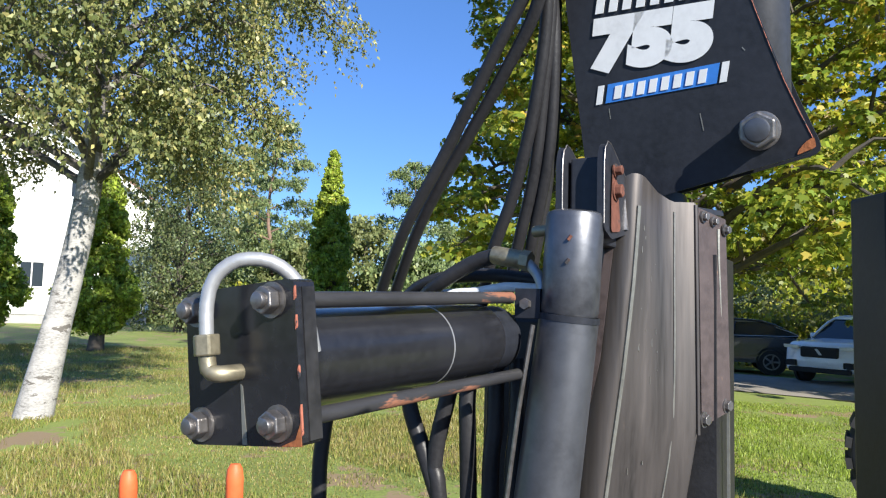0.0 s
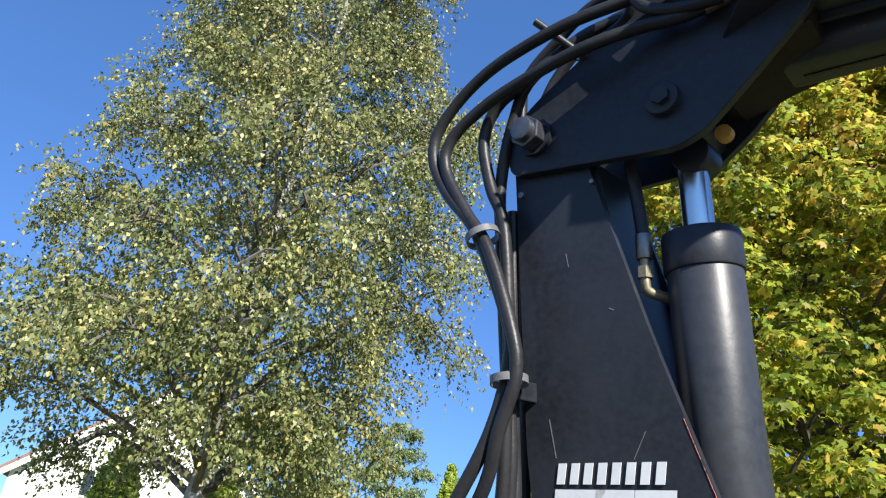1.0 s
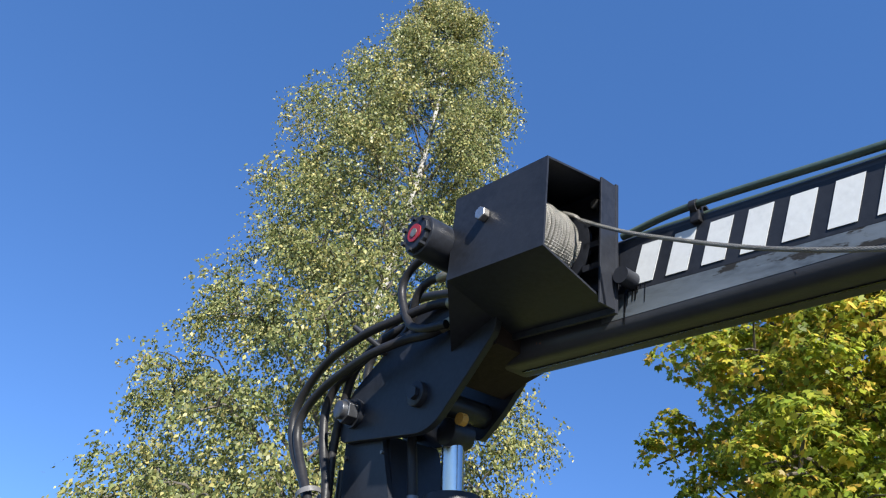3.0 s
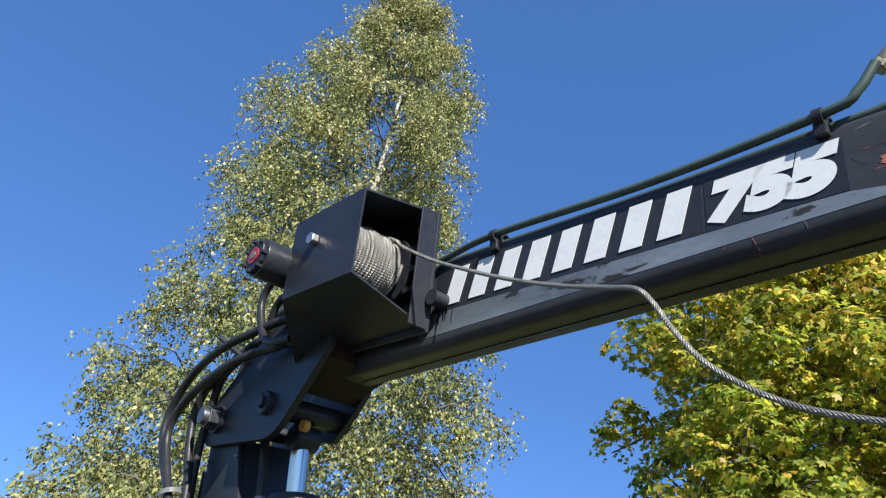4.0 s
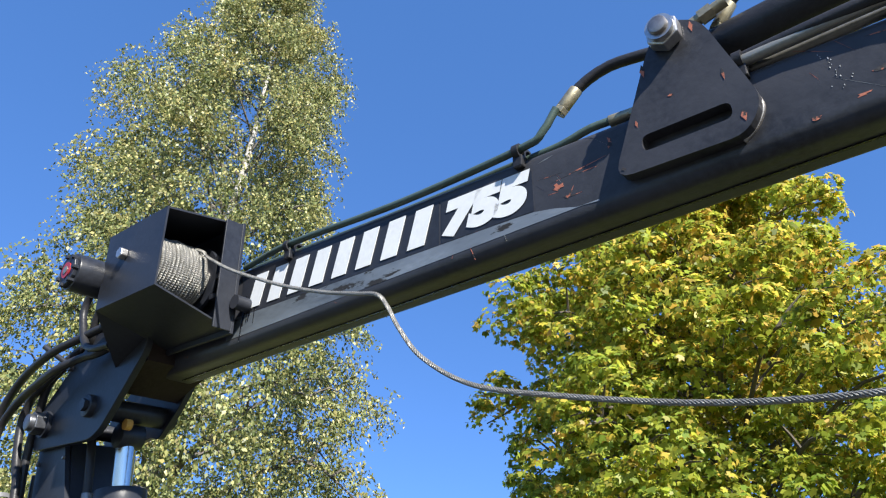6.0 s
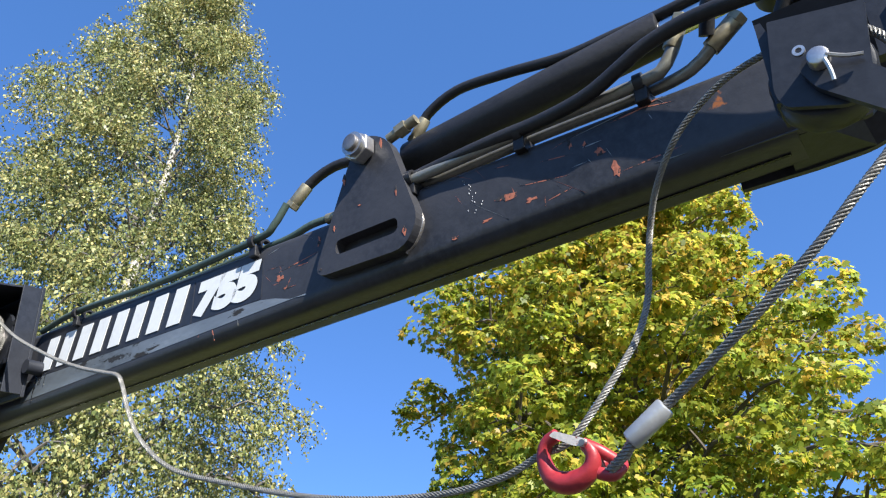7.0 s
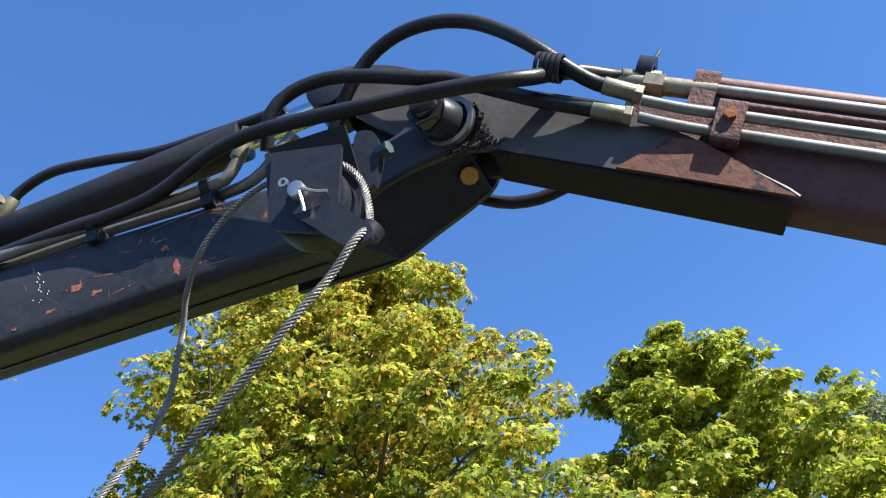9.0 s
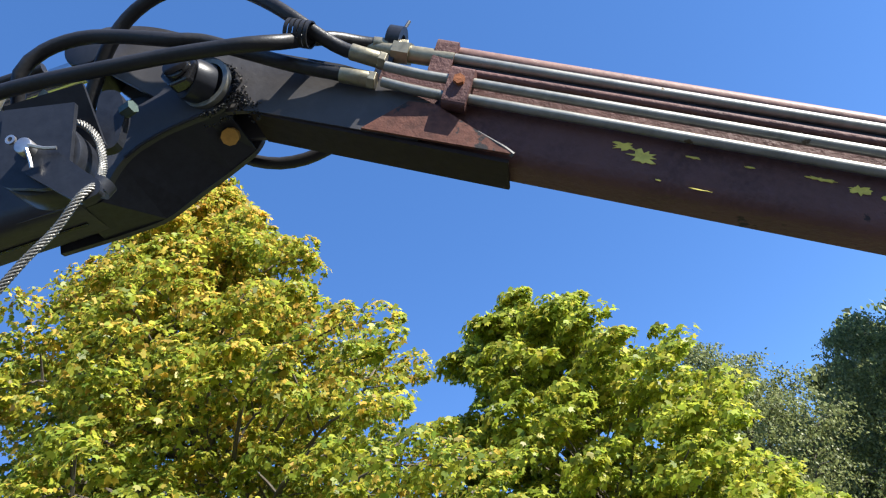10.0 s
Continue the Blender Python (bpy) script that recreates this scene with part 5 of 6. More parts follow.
        part("scuff", tube([(x, y, z), (x - 0.0003, y, z - ln * 0.5), (x, y, z - ln)], rnd.uniform(0.0003, 0.0008), 5, 0.01), M_PIPE, t, "pale scuff mark")
    part("inner_column", box(-0.26, -0.025, 0.2, 0.42, -1.0, 0.0), M_RUBBER, t, bevel=0.01)
    part("upper_column", cyl((-0.02, 0.33, 0.05), (-0.03, 0.34, 0.2), 0.07, 32), M_BLACK, t, smooth=True)
    part("base", box(-0.35, 0.3, 0.0, 0.55, -1.46, -0.98), M_BLACK, t, bevel=0.02)
    part("tab", box(-0.112, -0.075, 0.006, 0.016, -0.002, 0.038), M_BLACK, t, bevel=0.001)
    part("tab_bolt", hexnut((-0.0945, -0.002, 0.0175), (-0.0945, 0.006, 0.0175), 0.0075), M_STEEL, t)
    part("guard_strip", tube([(-0.082, 0.0, -0.01), (-0.1, 0.0, -0.12), (-0.118, 0.0, -0.26), (-0.125, 0.0, -0.34)], 0.0032, 8, 0.05), M_STEEL, t, "bright edge of the guard strip", smooth=True)


def top_slab(poly, z0_, z1_):
    """A level plate: the outline poly in the x-y plane."""
    bm = bmesh.new()
    lo = [bm.verts.new((x, y, z0_)) for x, y in poly]
    hi = [bm.verts.new((x, y, z1_)) for x, y in poly]
    bm.faces.new(lo[::-1])
    bm.faces.new(hi)
    for i in range(len(poly)):
        j = (i + 1) % len(poly)
        bm.faces.new((lo[i], lo[j], hi[j], hi[i]))
    return bm


build_mast()


def build_slew():
    t = thing("slewing_cylinder", SL, "black slewing cylinder with bolted end plate and rusty tie rods", "hydraulic cylinder")
    part("end_plate", prism(rounded([(-0.074, -0.074), (0.063, -0.074), (0.063, 0.062), (-0.074, 0.062)], 0.007, 3), 0.022, 0.046), M_GLOSS, t, bevel=0.002)
    part("plate_edge", prism([(0.0595, -0.07), (0.0642, -0.07), (0.0642, 0.055), (0.0595, 0.055)], 0.03, 0.0445), M_WORN, t, "worn plate edge with rust")
    part("barrel", cyl((-0.006, 0.046, -0.006), (-0.006, 0.42, -0.006), 0.047, 40), M_GLOSS, t, smooth=True)
    part("far_end", cyl((-0.006, 0.42, -0.006), (-0.006, 0.47, -0.006), 0.044, 32), M_BLACK, t, smooth=True)
    for x, z in ((-0.057, 0.045), (0.038, 0.046), (-0.057, -0.056), (0.038, -0.055)):
        part("tie_rod", cyl((x, 0.02, z), (x, 0.45, z), 0.0075, 20), M_TIE, t, "black tie rod with rust", smooth=True)
        part("washer", cyl((x, 0.0195, z), (x, 0.022, z), 0.0152, 28), M_STEEL, t, smooth=True)
        part("nut", hexnut((x, 0.008, z), (x, 0.0195, z), 0.0122), M_STEEL, t, "greasy steel nut", bevel=0.0015)
        part("rod_end", cyl((x, 0.003, z), (x, 0.009, z), 0.0072, 16), M_STEEL, t, smooth=True, bevel=0.0015)
    part("smear", prism([(-0.0065, -0.073), (-0.0005, -0.073), (-0.003, -0.024), (-0.0055, -0.022)], 0.0214, 0.0219), M_PIPE, t, "pale drip mark")
    part("rust_corner", prism([(0.04, -0.0735), (0.0625, -0.0735), (0.0625, -0.055), (0.056, -0.068)], 0.0212, 0.0219), M_RUST, t, "rusty chipped corner")
    for z0_, z1_ in ((-0.066, -0.04), (-0.02, -0.008), (0.02, 0.032), (0.044, 0.056)):
        part("edge_chip", prism([(0.0625, z0_), (0.0638, z0_ + 0.003), (0.0638, z1_), (0.0625, z1_ - 0.004)], 0.0212, 0.0235), M_SCAR, t, "reddish chipped edge")
    part("scratch_ring", ring((-0.006, 0.295, -0.006), (-0.006, 0.297, -0.006), 0.0465, 0.0474, 40), M_PIPE_GREY, t, "pale scratched ring", smooth=True)
    part("elbow", tube([(-0.006, 0.022, -0.012), (-0.007, 0.008, -0.012), (-0.011, 0.001, -0.0115), (-0.018, -0.001, -0.007), (-0.019, -0.001, 0.006)], 0.0072, 16, 0.006), M_BRASS, t, "brass elbow fitting", smooth=True)
    part("elbow_nut", hexnut((-0.019, -0.001, 0.004), (-0.019, -0.001, 0.022), 0.0118), M_BRASS, t, bevel=0.0015)
    h = thing("bent_pipe", SL, "grey bent steel hydraulic pipe over the end plate", "pipe")
    part("line", tube([(-0.019, -0.001, 0.018), (-0.018, 0.0, 0.048), (-0.011, 0.004, 0.07), (0.006, 0.016, 0.083), (0.026, 0.034, 0.08), (0.036, 0.052, 0.063), (0.038, 0.06, 0.04), (0.036, 0.07, 0.0)], 0.0062, 16, 0.008), M_PIPE_GREY, h, smooth=True)


build_slew()
for x, y, z in ((-0.285, 0.6, 1.312), (-0.204, 0.6, 1.318)):
    t = thing("valve_lever", Matrix.Translation((x, y, 0)), "valve lever with a round-topped orange plastic grip", "lever", "valve levers")
    part("grip", tube([(0, 0.01, z - 0.09), (0, 0.004, z - 0.04), (0, 0.0, z - 0.006), (0, 0, z + 0.004)], lambda f: 0.0068 - 0.003 * max(0, f - 0.9) * 10, 18, 0.006), M_ORANGE, t, "orange plastic grip", smooth=True)
    part("stem", cyl((0, 0.03, 0.9), (0, 0.008, z - 0.07), 0.0045, 12), M_STEEL, t, smooth=True)
t = thing("valve_block", Matrix.Translation((-0.245, 0.63, 0)), "black hydraulic valve block on a stand behind the crane mast", "valve block")
part("body", box(-0.14, 0.14, -0.05, 0.08, 0.78, 0.92), M_BLACK, t, bevel=0.01)
part("stand", box(-0.05, 0.05, -0.02, 0.06, -0.02, 0.78), M_BLACK, t, bevel=0.005)

# posts of the trailer's gate
t = thing("gate_post", Matrix.Translation((0.153, 0.275, 0.008)), "black square steel post with a chipped rusty top", "post", "gate posts")
t.rotation_euler = (0, 0, radians(-18))
part("tube", box(-0.036, 0.036, -0.03, 0.03, -0.05, 1.592), M_WORN, t, bevel=0.006)
part("cap", box(-0.0365, 0.0365, -0.0305, 0.0305, 1.586, 1.6), M_CAP, t, "chipped rusty cap", bevel=0.005)
t = thing("gate_post", Matrix.Translation((0.765, 1.21, 0)), "black square steel post of the timber trailer", "post", "gate posts")
part("tube", box(-0.05, 0.05, -0.05, 0.05, -0.05, 1.66), M_BLACK, t, bevel=0.006)
t = thing("trailer_wheel", Matrix.Translation((3.52, 4.8, 0.52)) @ pose(0, 0, 0, 0, 0, 58), "big black treaded tyre of the timber trailer", "wheel")
part("tyre", cyl((-0.2, 0, 0), (0.2, 0, 0), 0.5, 40), M_TYRE, t, smooth=True, bevel=0.08)
for i in range(22):
    a = 2 * math.pi * i / 22
    b = box(-0.19, 0.19, -0.035, 0.035, 0.48, 0.52)
    bmesh.ops.rotate(b, cent=(0, 0, 0), matrix=Matrix.Rotation(a, 3, "X"), verts=b.verts)
    part("lug", b, M_TYRE, t)
part("rim", cyl((-0.17, 0, 0), (0.17, 0, 0), 0.27, 28), M_STEEL, t, smooth=True)


# ---- hoses beside the pillar ----
HOSE = "black rubber hydraulic hose beside the crane pillar"
hose("pillar_hose", CR, [(0.132, -0.03, 0.167), (0.053, -0.04, 0.185), (-0.045, -0.06, 0.178), (-0.154, -0.08, 0.165), (-0.294, -0.08, 0.139), (-0.392, -0.08, 0.075), (-0.414, -0.08, 0.01), (-0.38, -0.08, -0.069), (-0.314, -0.08, -0.158), (-0.255, -0.08, -0.307), (-0.25, -0.08, -0.377), (-0.284, -0.085, -0.482), (-0.359, -0.09, -0.601), (-0.453, -0.09, -0.746), (-0.554, -0.09, -0.891), (-0.66, -0.05, -1.05)], 0.0105, HOSE, ends=((0, 0.0125),))
hose("pillar_hose", CR, [(0.114, -0.03, 0.133), (0.054, -0.05, 0.114), (-0.013, -0.06, 0.118), (-0.092, -0.08, 0.108), (-0.18, -0.08, 0.1), (-0.291, -0.08, 0.077), (-0.372, -0.08, 0.033), (-0.384, -0.08, -0.022), (-0.339, -0.08, -0.111), (-0.289, -0.083, -0.19), (-0.24, -0.09, -0.326), (-0.232, -0.09, -0.4), (-0.264, -0.09, -0.48), (-0.296, -0.08, -0.554), (-0.361, -0.075, -0.647), (-0.43, -0.07, -0.737), (-0.529, -0.065, -0.871), (-0.63, -0.03, -1.03)], 0.0105, HOSE, ends=((0, 0.0125),))
hose("pillar_hose", CR, [(0.0, 0.02, 0.2), (-0.12, -0.02, 0.18), (-0.235, -0.05, 0.11), (-0.292, -0.05, 0.085), (-0.322, -0.05, 0.028), (-0.307, -0.05, -0.067), (-0.28, -0.05, -0.147), (-0.268, -0.055, -0.335), (-0.274, -0.055, -0.413), (-0.286, -0.05, -0.56), (-0.312, -0.05, -0.695), (-0.355, -0.05, -0.832), (-0.396, -0.05, -0.926), (-0.43, -0.04, -1.03)], 0.0105, HOSE)
hose("pillar_hose", CR, [(-0.1, 0.01, 0.2), (-0.225, -0.03, 0.133), (-0.273, -0.03, 0.055), (-0.3, -0.03, -0.054), (-0.3, -0.03, -0.163), (-0.292, -0.03, -0.367), (-0.284, -0.03, -0.513), (-0.3, -0.03, -0.65), (-0.324, -0.03, -0.797), (-0.358, -0.03, -0.918), (-0.39, -0.02, -1.02)], 0.0105, HOSE)
hose("pillar_hose", CR, [(-0.296, 0.0, -0.1), (-0.296, -0.005, -0.3), (-0.29, -0.015, -0.465), (-0.285, -0.02, -0.585), (-0.3, -0.02, -0.761), (-0.337, -0.02, -0.918), (-0.36, -0.01, -1.0)], 0.0105, HOSE)
hose("pillar_hose", CR, [(-0.3, 0.05, 0.1), (-0.305, 0.04, -0.2), (-0.3, 0.03, -0.5), (-0.31, 0.02, -0.75), (-0.35, 0.0, -0.98)], 0.0105, HOSE)
hose("winch_hose", CR, [(0.095, -0.06, 0.289), (0.031, -0.06, 0.304), (-0.023, -0.06, 0.286), (-0.042, -0.06, 0.253), (-0.032, -0.06, 0.206), (-0.006, -0.06, 0.153), (0.041, -0.06, 0.125), (0.11, -0.055, 0.115)], 0.0095, "short black hose looping behind the winch", ends=((0, 0.0115),))
hose("winch_hose", CR, [(0.1, -0.04, 0.24), (0.036, -0.04, 0.252), (-0.004, -0.04, 0.239), (-0.029, -0.035, 0.2), (-0.06, -0.02, 0.17), (-0.16, 0.0, 0.16)], 0.0095, "short black hose looping behind the winch", ends=((0, 0.0115),))
hose("winch_hose", CR, [(0.06, 0.05, 0.25), (-0.083, 0.05, 0.29), (-0.15, 0.05, 0.29), (-0.222, 0.05, 0.25), (-0.297, 0.05, 0.19), (-0.31, 0.05, 0.1)], 0.0105, "black hose curving over the knuckle", ends=((0, 0.0125),))
hose("winch_hose", CR, [(0.06, 0.09, 0.24), (-0.083, 0.085, 0.27), (-0.17, 0.08, 0.25), (-0.25, 0.075, 0.18), (-0.3, 0.07, 0.08)], 0.0105, "black hose curving over the knuckle", ends=((0, 0.0125),))
t = thing("hose_guide", CR, "grey steel stay bar between the hoses", "stay")
part("bar", cyl((-0.133, -0.026, 0.137), (-0.19, -0.08, 0.2), 0.007, 14), M_BLACK, t, smooth=True)
for p, n_ in (((-0.253, -0.077, -0.405), (-0.1, 0.1, 1)), ((-0.305, -0.075, -0.165), (0.35, 0.0, -0.9))):
    t = thing("cable_tie", CR @ Matrix.Translation(p) @ Vector(n_).to_track_quat("Z", "Y").to_matrix().to_4x4(), "grey strap tie round the hose bundle", "strap", "hose straps")
    b = ring((0, 0, -0.006), (0, 0, 0.006), 0.0265, 0.029, 24)
    part("strap", b, M_STRAP, t, smooth=True)
t = thing("hose_strap_bracket", CR, "small black bracket that holds the hoses to the pillar", "bracket")
part("tab", box(-0.262, -0.25, -0.05, 0.0, -0.43, -0.4), M_BLACK, t, bevel=0.002)
# hoses by the mast
hose("mast_hose", MA, [(-0.45, 0.16, -0.1), (-0.33, 0.1, 0.0), (-0.272, 0.05, 0.036), (-0.205, 0.05, 0.074), (-0.159, 0.05, 0.086), (-0.125, 0.05, 0.08)], 0.0115, "black printed hose bending behind the slewing cylinder", ends=((1, 0.0135),))
hose("mast_pipe", MA, [(-0.115, 0.05, 0.076), (-0.098, 0.048, 0.06), (-0.088, 0.045, 0.036), (-0.088, 0.045, 0.0)], 0.0075, "thin grey steel pipe beside the mast", M_PIPE_GREY)
hose("mast_hose", MA, [(-0.5, 0.2, -0.06), (-0.38, 0.12, 0.01), (-0.3, 0.09, 0.05), (-0.2, 0.09, 0.06), (-0.1, 0.09, 0.05)], 0.0105, "black hose bending behind the slewing cylinder")
hose("mast_pipe", MA, [(-0.27, 0.07, 0.03), (-0.2, 0.07, 0.035), (-0.158, 0.07, 0.042), (-0.1, 0.07, 0.04)], 0.007, "white painted steel pipe behind the slewing cylinder", M_WHITE)
for pts in ([(-0.45, 0.05, -0.1), (-0.47, 0.05, -0.192), (-0.476, 0.05, -0.303), (-0.46, 0.06, -0.6), (-0.36, 0.08, -0.9), (-0.28, 0.1, -1.0)], [(-0.31, 0.06, -0.07), (-0.306, 0.05, -0.136), (-0.278, 0.05, -0.204), (-0.251, 0.05, -0.267), (-0.2, 0.06, -0.4), (-0.2, 0.08, -1.0)],
            [(-0.23, 0.06, -0.06), (-0.237, 0.05, -0.117), (-0.258, 0.05, -0.218), (-0.245, 0.05, -0.32), (-0.22, 0.08, -1.0)], [(-0.2, 0.06, -0.06), (-0.205, 0.05, -0.115), (-0.2, 0.05, -0.26), (-0.19, 0.08, -1.0)], [(-0.165, 0.06, -0.06), (-0.16, 0.05, -0.15), (-0.165, 0.05, -0.3), (-0.16, 0.08, -1.0)], [(-0.13, 0.06, -0.06), (-0.125, 0.05, -0.15), (-0.13, 0.05, -0.3), (-0.13, 0.08, -1.0)]):
    hose("hanging_hose", MA, pts, 0.0125, "black hose hanging down under the slewing cylinder")
t = thing("pipe_nipple", MA, "brass nipple on the mast tube", "fitting")
part("nipple", cyl((-0.1, 0.04, 0.118), (-0.06, 0.035, 0.12), 0.008, 14), M_BRASS, t, smooth=True, bevel=0.001)

# ---- hoses over the outer knuckle ----
KH = "thick black hydraulic hose arching over the boom knuckle"
hose("knuckle_hose", CR, [(2.09, 0.1, 0.02), (2.14, 0.075, 0.08), (2.1726, 0.06, 0.1127), (2.2149, 0.05, 0.143), (2.2653, 0.04, 0.1519), (2.3173, 0.03, 0.1361), (2.3615, 0.03, 0.1114), (2.3933, 0.03, 0.077), (2.421, 0.03, 0.0346), (2.4412, 0.036, 0.0009), (2.46, 0.046, -0.026), (2.4798, 0.056, -0.0476), (2.5124, 0.064, -0.0742)], 0.0098, KH, ends=((1, 0.0112),))
hose("knuckle_hose", CR, [(1.545, 0.058, 0.09), (1.65, 0.05, 0.078), (1.74, 0.046, 0.068), (1.7874, 0.044, 0.0605), (1.847, 0.036, 0.052), (1.8886, 0.03, 0.0515), (1.941, 0.022, 0.0614), (1.9705, 0.02, 0.069), (2.0264, 0.015, 0.0685), (2.095, 0.008, 0.0518), (2.196, 0.0, 0.0209), (2.2806, 0.0, -0.0007), (2.3646, 0.0, -0.0274), (2.4041, 0.018, -0.0275), (2.4375, 0.05, -0.0109), (2.4714, 0.075, -0.0048), (2.5084, 0.1, -0.0112), (2.552, 0.11, -0.033)], 0.0102, KH, ends=((1, 0.0112),))
hose("knuckle_hose", CR, [(2.04, 0.05, 0.06), (2.0621, 0.03, 0.1), (2.1, 0.03, 0.123), (2.1519, 0.03, 0.1203), (2.2055, 0.03, 0.096), (2.2735, 0.03, 0.0541), (2.3062, 0.04, 0.0448), (2.3572, 0.048, 0.0037), (2.407, 0.056, -0.0371), (2.4575, 0.064, -0.0718), (2.4896, 0.068, -0.095)], 0.0098, KH, ends=((1, 0.0112),))
hose("knuckle_hose", CR, [(2.27, 0.2, -0.03), (2.294, 0.2, -0.055), (2.327, 0.2, -0.076), (2.365, 0.2, -0.086), (2.4, 0.2, -0.085), (2.44, 0.2, -0.08)], 0.0095, "black hose hanging under the boom knuckle")
t = thing("hose_binding", CR @ pose(2.428, 0.036, -0.012, 0, 37, 0), "black wire binding wound round the knuckle hoses", "binding")
for i in range(5):
    part("turn", ring((-0.014 + i * 0.007, 0, 0.004), (-0.009 + i * 0.007, 0, 0.004), 0.0165, 0.0185, 20), M_RUBBER, t, smooth=True)
hose("cylinder_hose", BM, [(1.525, 0.1, 0.376), (1.551, 0.1, 0.41), (1.613, 0.1, 0.431), (1.705, 0.1, 0.42), (1.811, 0.1, 0.4), (1.89, 0.1, 0.398), (1.937, 0.1, 0.397), (2.03, 0.1, 0.4)], 0.0085, "black hose running along the boom cylinder", ends=((0, 0.0105),))
hose("cylinder_hose", BM, [(1.268, 0.07, 0.326), (1.285, 0.075, 0.347), (1.311, 0.08, 0.366), (1.35, 0.085, 0.378), (1.4, 0.09, 0.375), (1.45, 0.1, 0.372)], 0.0095, "short black hose into the boom cylinder", ends=((0, 0.0115),))
t = thing("cylinder_fitting", BM, "brass banjo fitting on the boom cylinder", "fitting")
part("body", cyl((1.485, 0.075, 0.374), (1.545, 0.075, 0.39), 0.009, 14), M_BRASS, t, smooth=True)
part("nut", hexnut((1.505, 0.075, 0.379), (1.525, 0.075, 0.385), 0.0125), M_BRASS, t)
# pipes along the outer boom
ZP = "zinc-grey steel pipe along the outer boom"
hose("outer_pipe", OB, [(0.254, 0.068, 0.0622), (0.2918, 0.07, 0.06), (0.3358, 0.073, 0.0605), (0.37, 0.075, 0.063), (0.45, 0.076, 0.064), (1.2, 0.076, 0.065), (2.15, 0.076, 0.065)], 0.0068, ZP, M_PIPE, step=0.03)
hose("outer_pipe", OB, [(0.252, 0.064, 0.0839), (0.3004, 0.068, 0.0831), (0.3364, 0.072, 0.086), (0.37, 0.075, 0.0885), (0.45, 0.076, 0.089), (1.2, 0.076, 0.09), (2.15, 0.076, 0.09)], 0.0068, ZP, M_PIPE, step=0.03)
# the black bar is added to darken the shaded gap between the pipes
for y, z, r, x0, m_, lab in ((0.09, 0.113, 0.0055, 0.36, M_RUSTY, "thin rusty brown pipe along the outer boom"), (0.115, 0.124, 0.0165, 0.3, M_RUBBER, "thick black bar added as the dark gap between the outer boom pipes"),
                             (0.1, 0.139, 0.0072, 0.33, M_PIPE, ZP), (0.118, 0.158, 0.0115, 0.33, M_PIPE_BROWN, "thick rusty brown pipe along the outer boom")):
    hose("outer_pipe" if "pipe along" in lab else "gap_bar", OB, [(x0, y, z), (x0 + 0.1, y, z), (1.2, y, z), (2.15, y, z)], r, lab, m_, step=0.1)
t = thing("pipe_bracket", OB, "rusty steel bracket that clamps the outer boom pipes", "clamp")
part("band", prism(rounded([(0.062, 0.044), (0.087, 0.044), (0.087, 0.104), (0.062, 0.104)], 0.008), 0.34, 0.372, axis="x"), M_RUSTY, t, bevel=0.002)
part("screw", hexnut((0.356, 0.056, 0.08), (0.356, 0.063, 0.08), 0.008), M_RUST, t)
t = thing("pipe_bracket", OB, "dark steel bracket that clamps the upper boom pipes", "clamp")
part("band", prism(rounded([(0.093, 0.1), (0.132, 0.1), (0.132, 0.165), (0.093, 0.165)], 0.008), 0.3, 0.33, axis="x"), M_RUSTY, t, bevel=0.002)
t = thing("swivel_fitting", OB, "dark hose swivel with a split pin on the outer boom", "fitting")
part("ring", ring((0.225, 0.115, 0.16), (0.245, 0.115, 0.16), 0.012, 0.024, 24), M_BLACK, t, smooth=True)
part("pin", cyl((0.235, 0.115, 0.165), (0.243, 0.115, 0.2), 0.0025, 8), M_STEEL, t)
part("stub", cyl((0.18, 0.108, 0.138), (0.33, 0.104, 0.138), 0.0125, 16), M_BRASS, t, smooth=True)
part("nut", hexnut((0.24, 0.106, 0.138), (0.265, 0.106, 0.138), 0.017), M_BRASS, t)
part("foot", box(0.225, 0.245, 0.1, 0.13, 0.08, 0.14), M_BLACK, t)


# ---- wire rope and hook ----
M_LATCH = mat("worn_latch", (0.5, 0.46, 0.42), 0.5, 0.2, 0.2, 40.0, 200.0, 0.1, (0.25, 0.12, 0.1), 0.6, 90.0)
t = thing("wire_rope", BM, "laid steel wire rope hanging slack from the winch to the pulley", "rope")
part("slack_part", rope_strands([(0.35, -0.05, 0.308), (0.4, -0.03, 0.285), (0.425, -0.033, 0.264), (0.52, -0.035, 0.208), (0.625, -0.035, 0.158), (0.73, -0.035, 0.113), (0.83, -0.037, 0.077), (0.915, -0.04, 0.052), (0.965, -0.045, 0.036), (0.992, -0.048, 0.008), (1.02, -0.05, -0.035), (1.068, -0.05, -0.09), (1.16, -0.05, -0.145), (1.301, -0.05, -0.182), (1.443, -0.052, -0.211), (1.562, -0.055, -0.226), (1.664, -0.058, -0.23), (1.74, -0.06, -0.222), (1.79, -0.062, -0.205), (1.815, -0.062, -0.2), (1.836, -0.06, -0.185), (1.874, -0.04, -0.132), (1.895, -0.018, -0.09), (1.906, 0.0, -0.045), (1.912, 0.006, 0.0), (1.921, 0.003, 0.035), (1.941, -0.02, 0.066), (1.973, -0.042, 0.1), (2.005, -0.05, 0.126), (2.045, -0.058, 0.145), (2.087, -0.066, 0.15), (2.11, -0.066, 0.152)], 0.0039), M_ROPE, t, smooth=True)
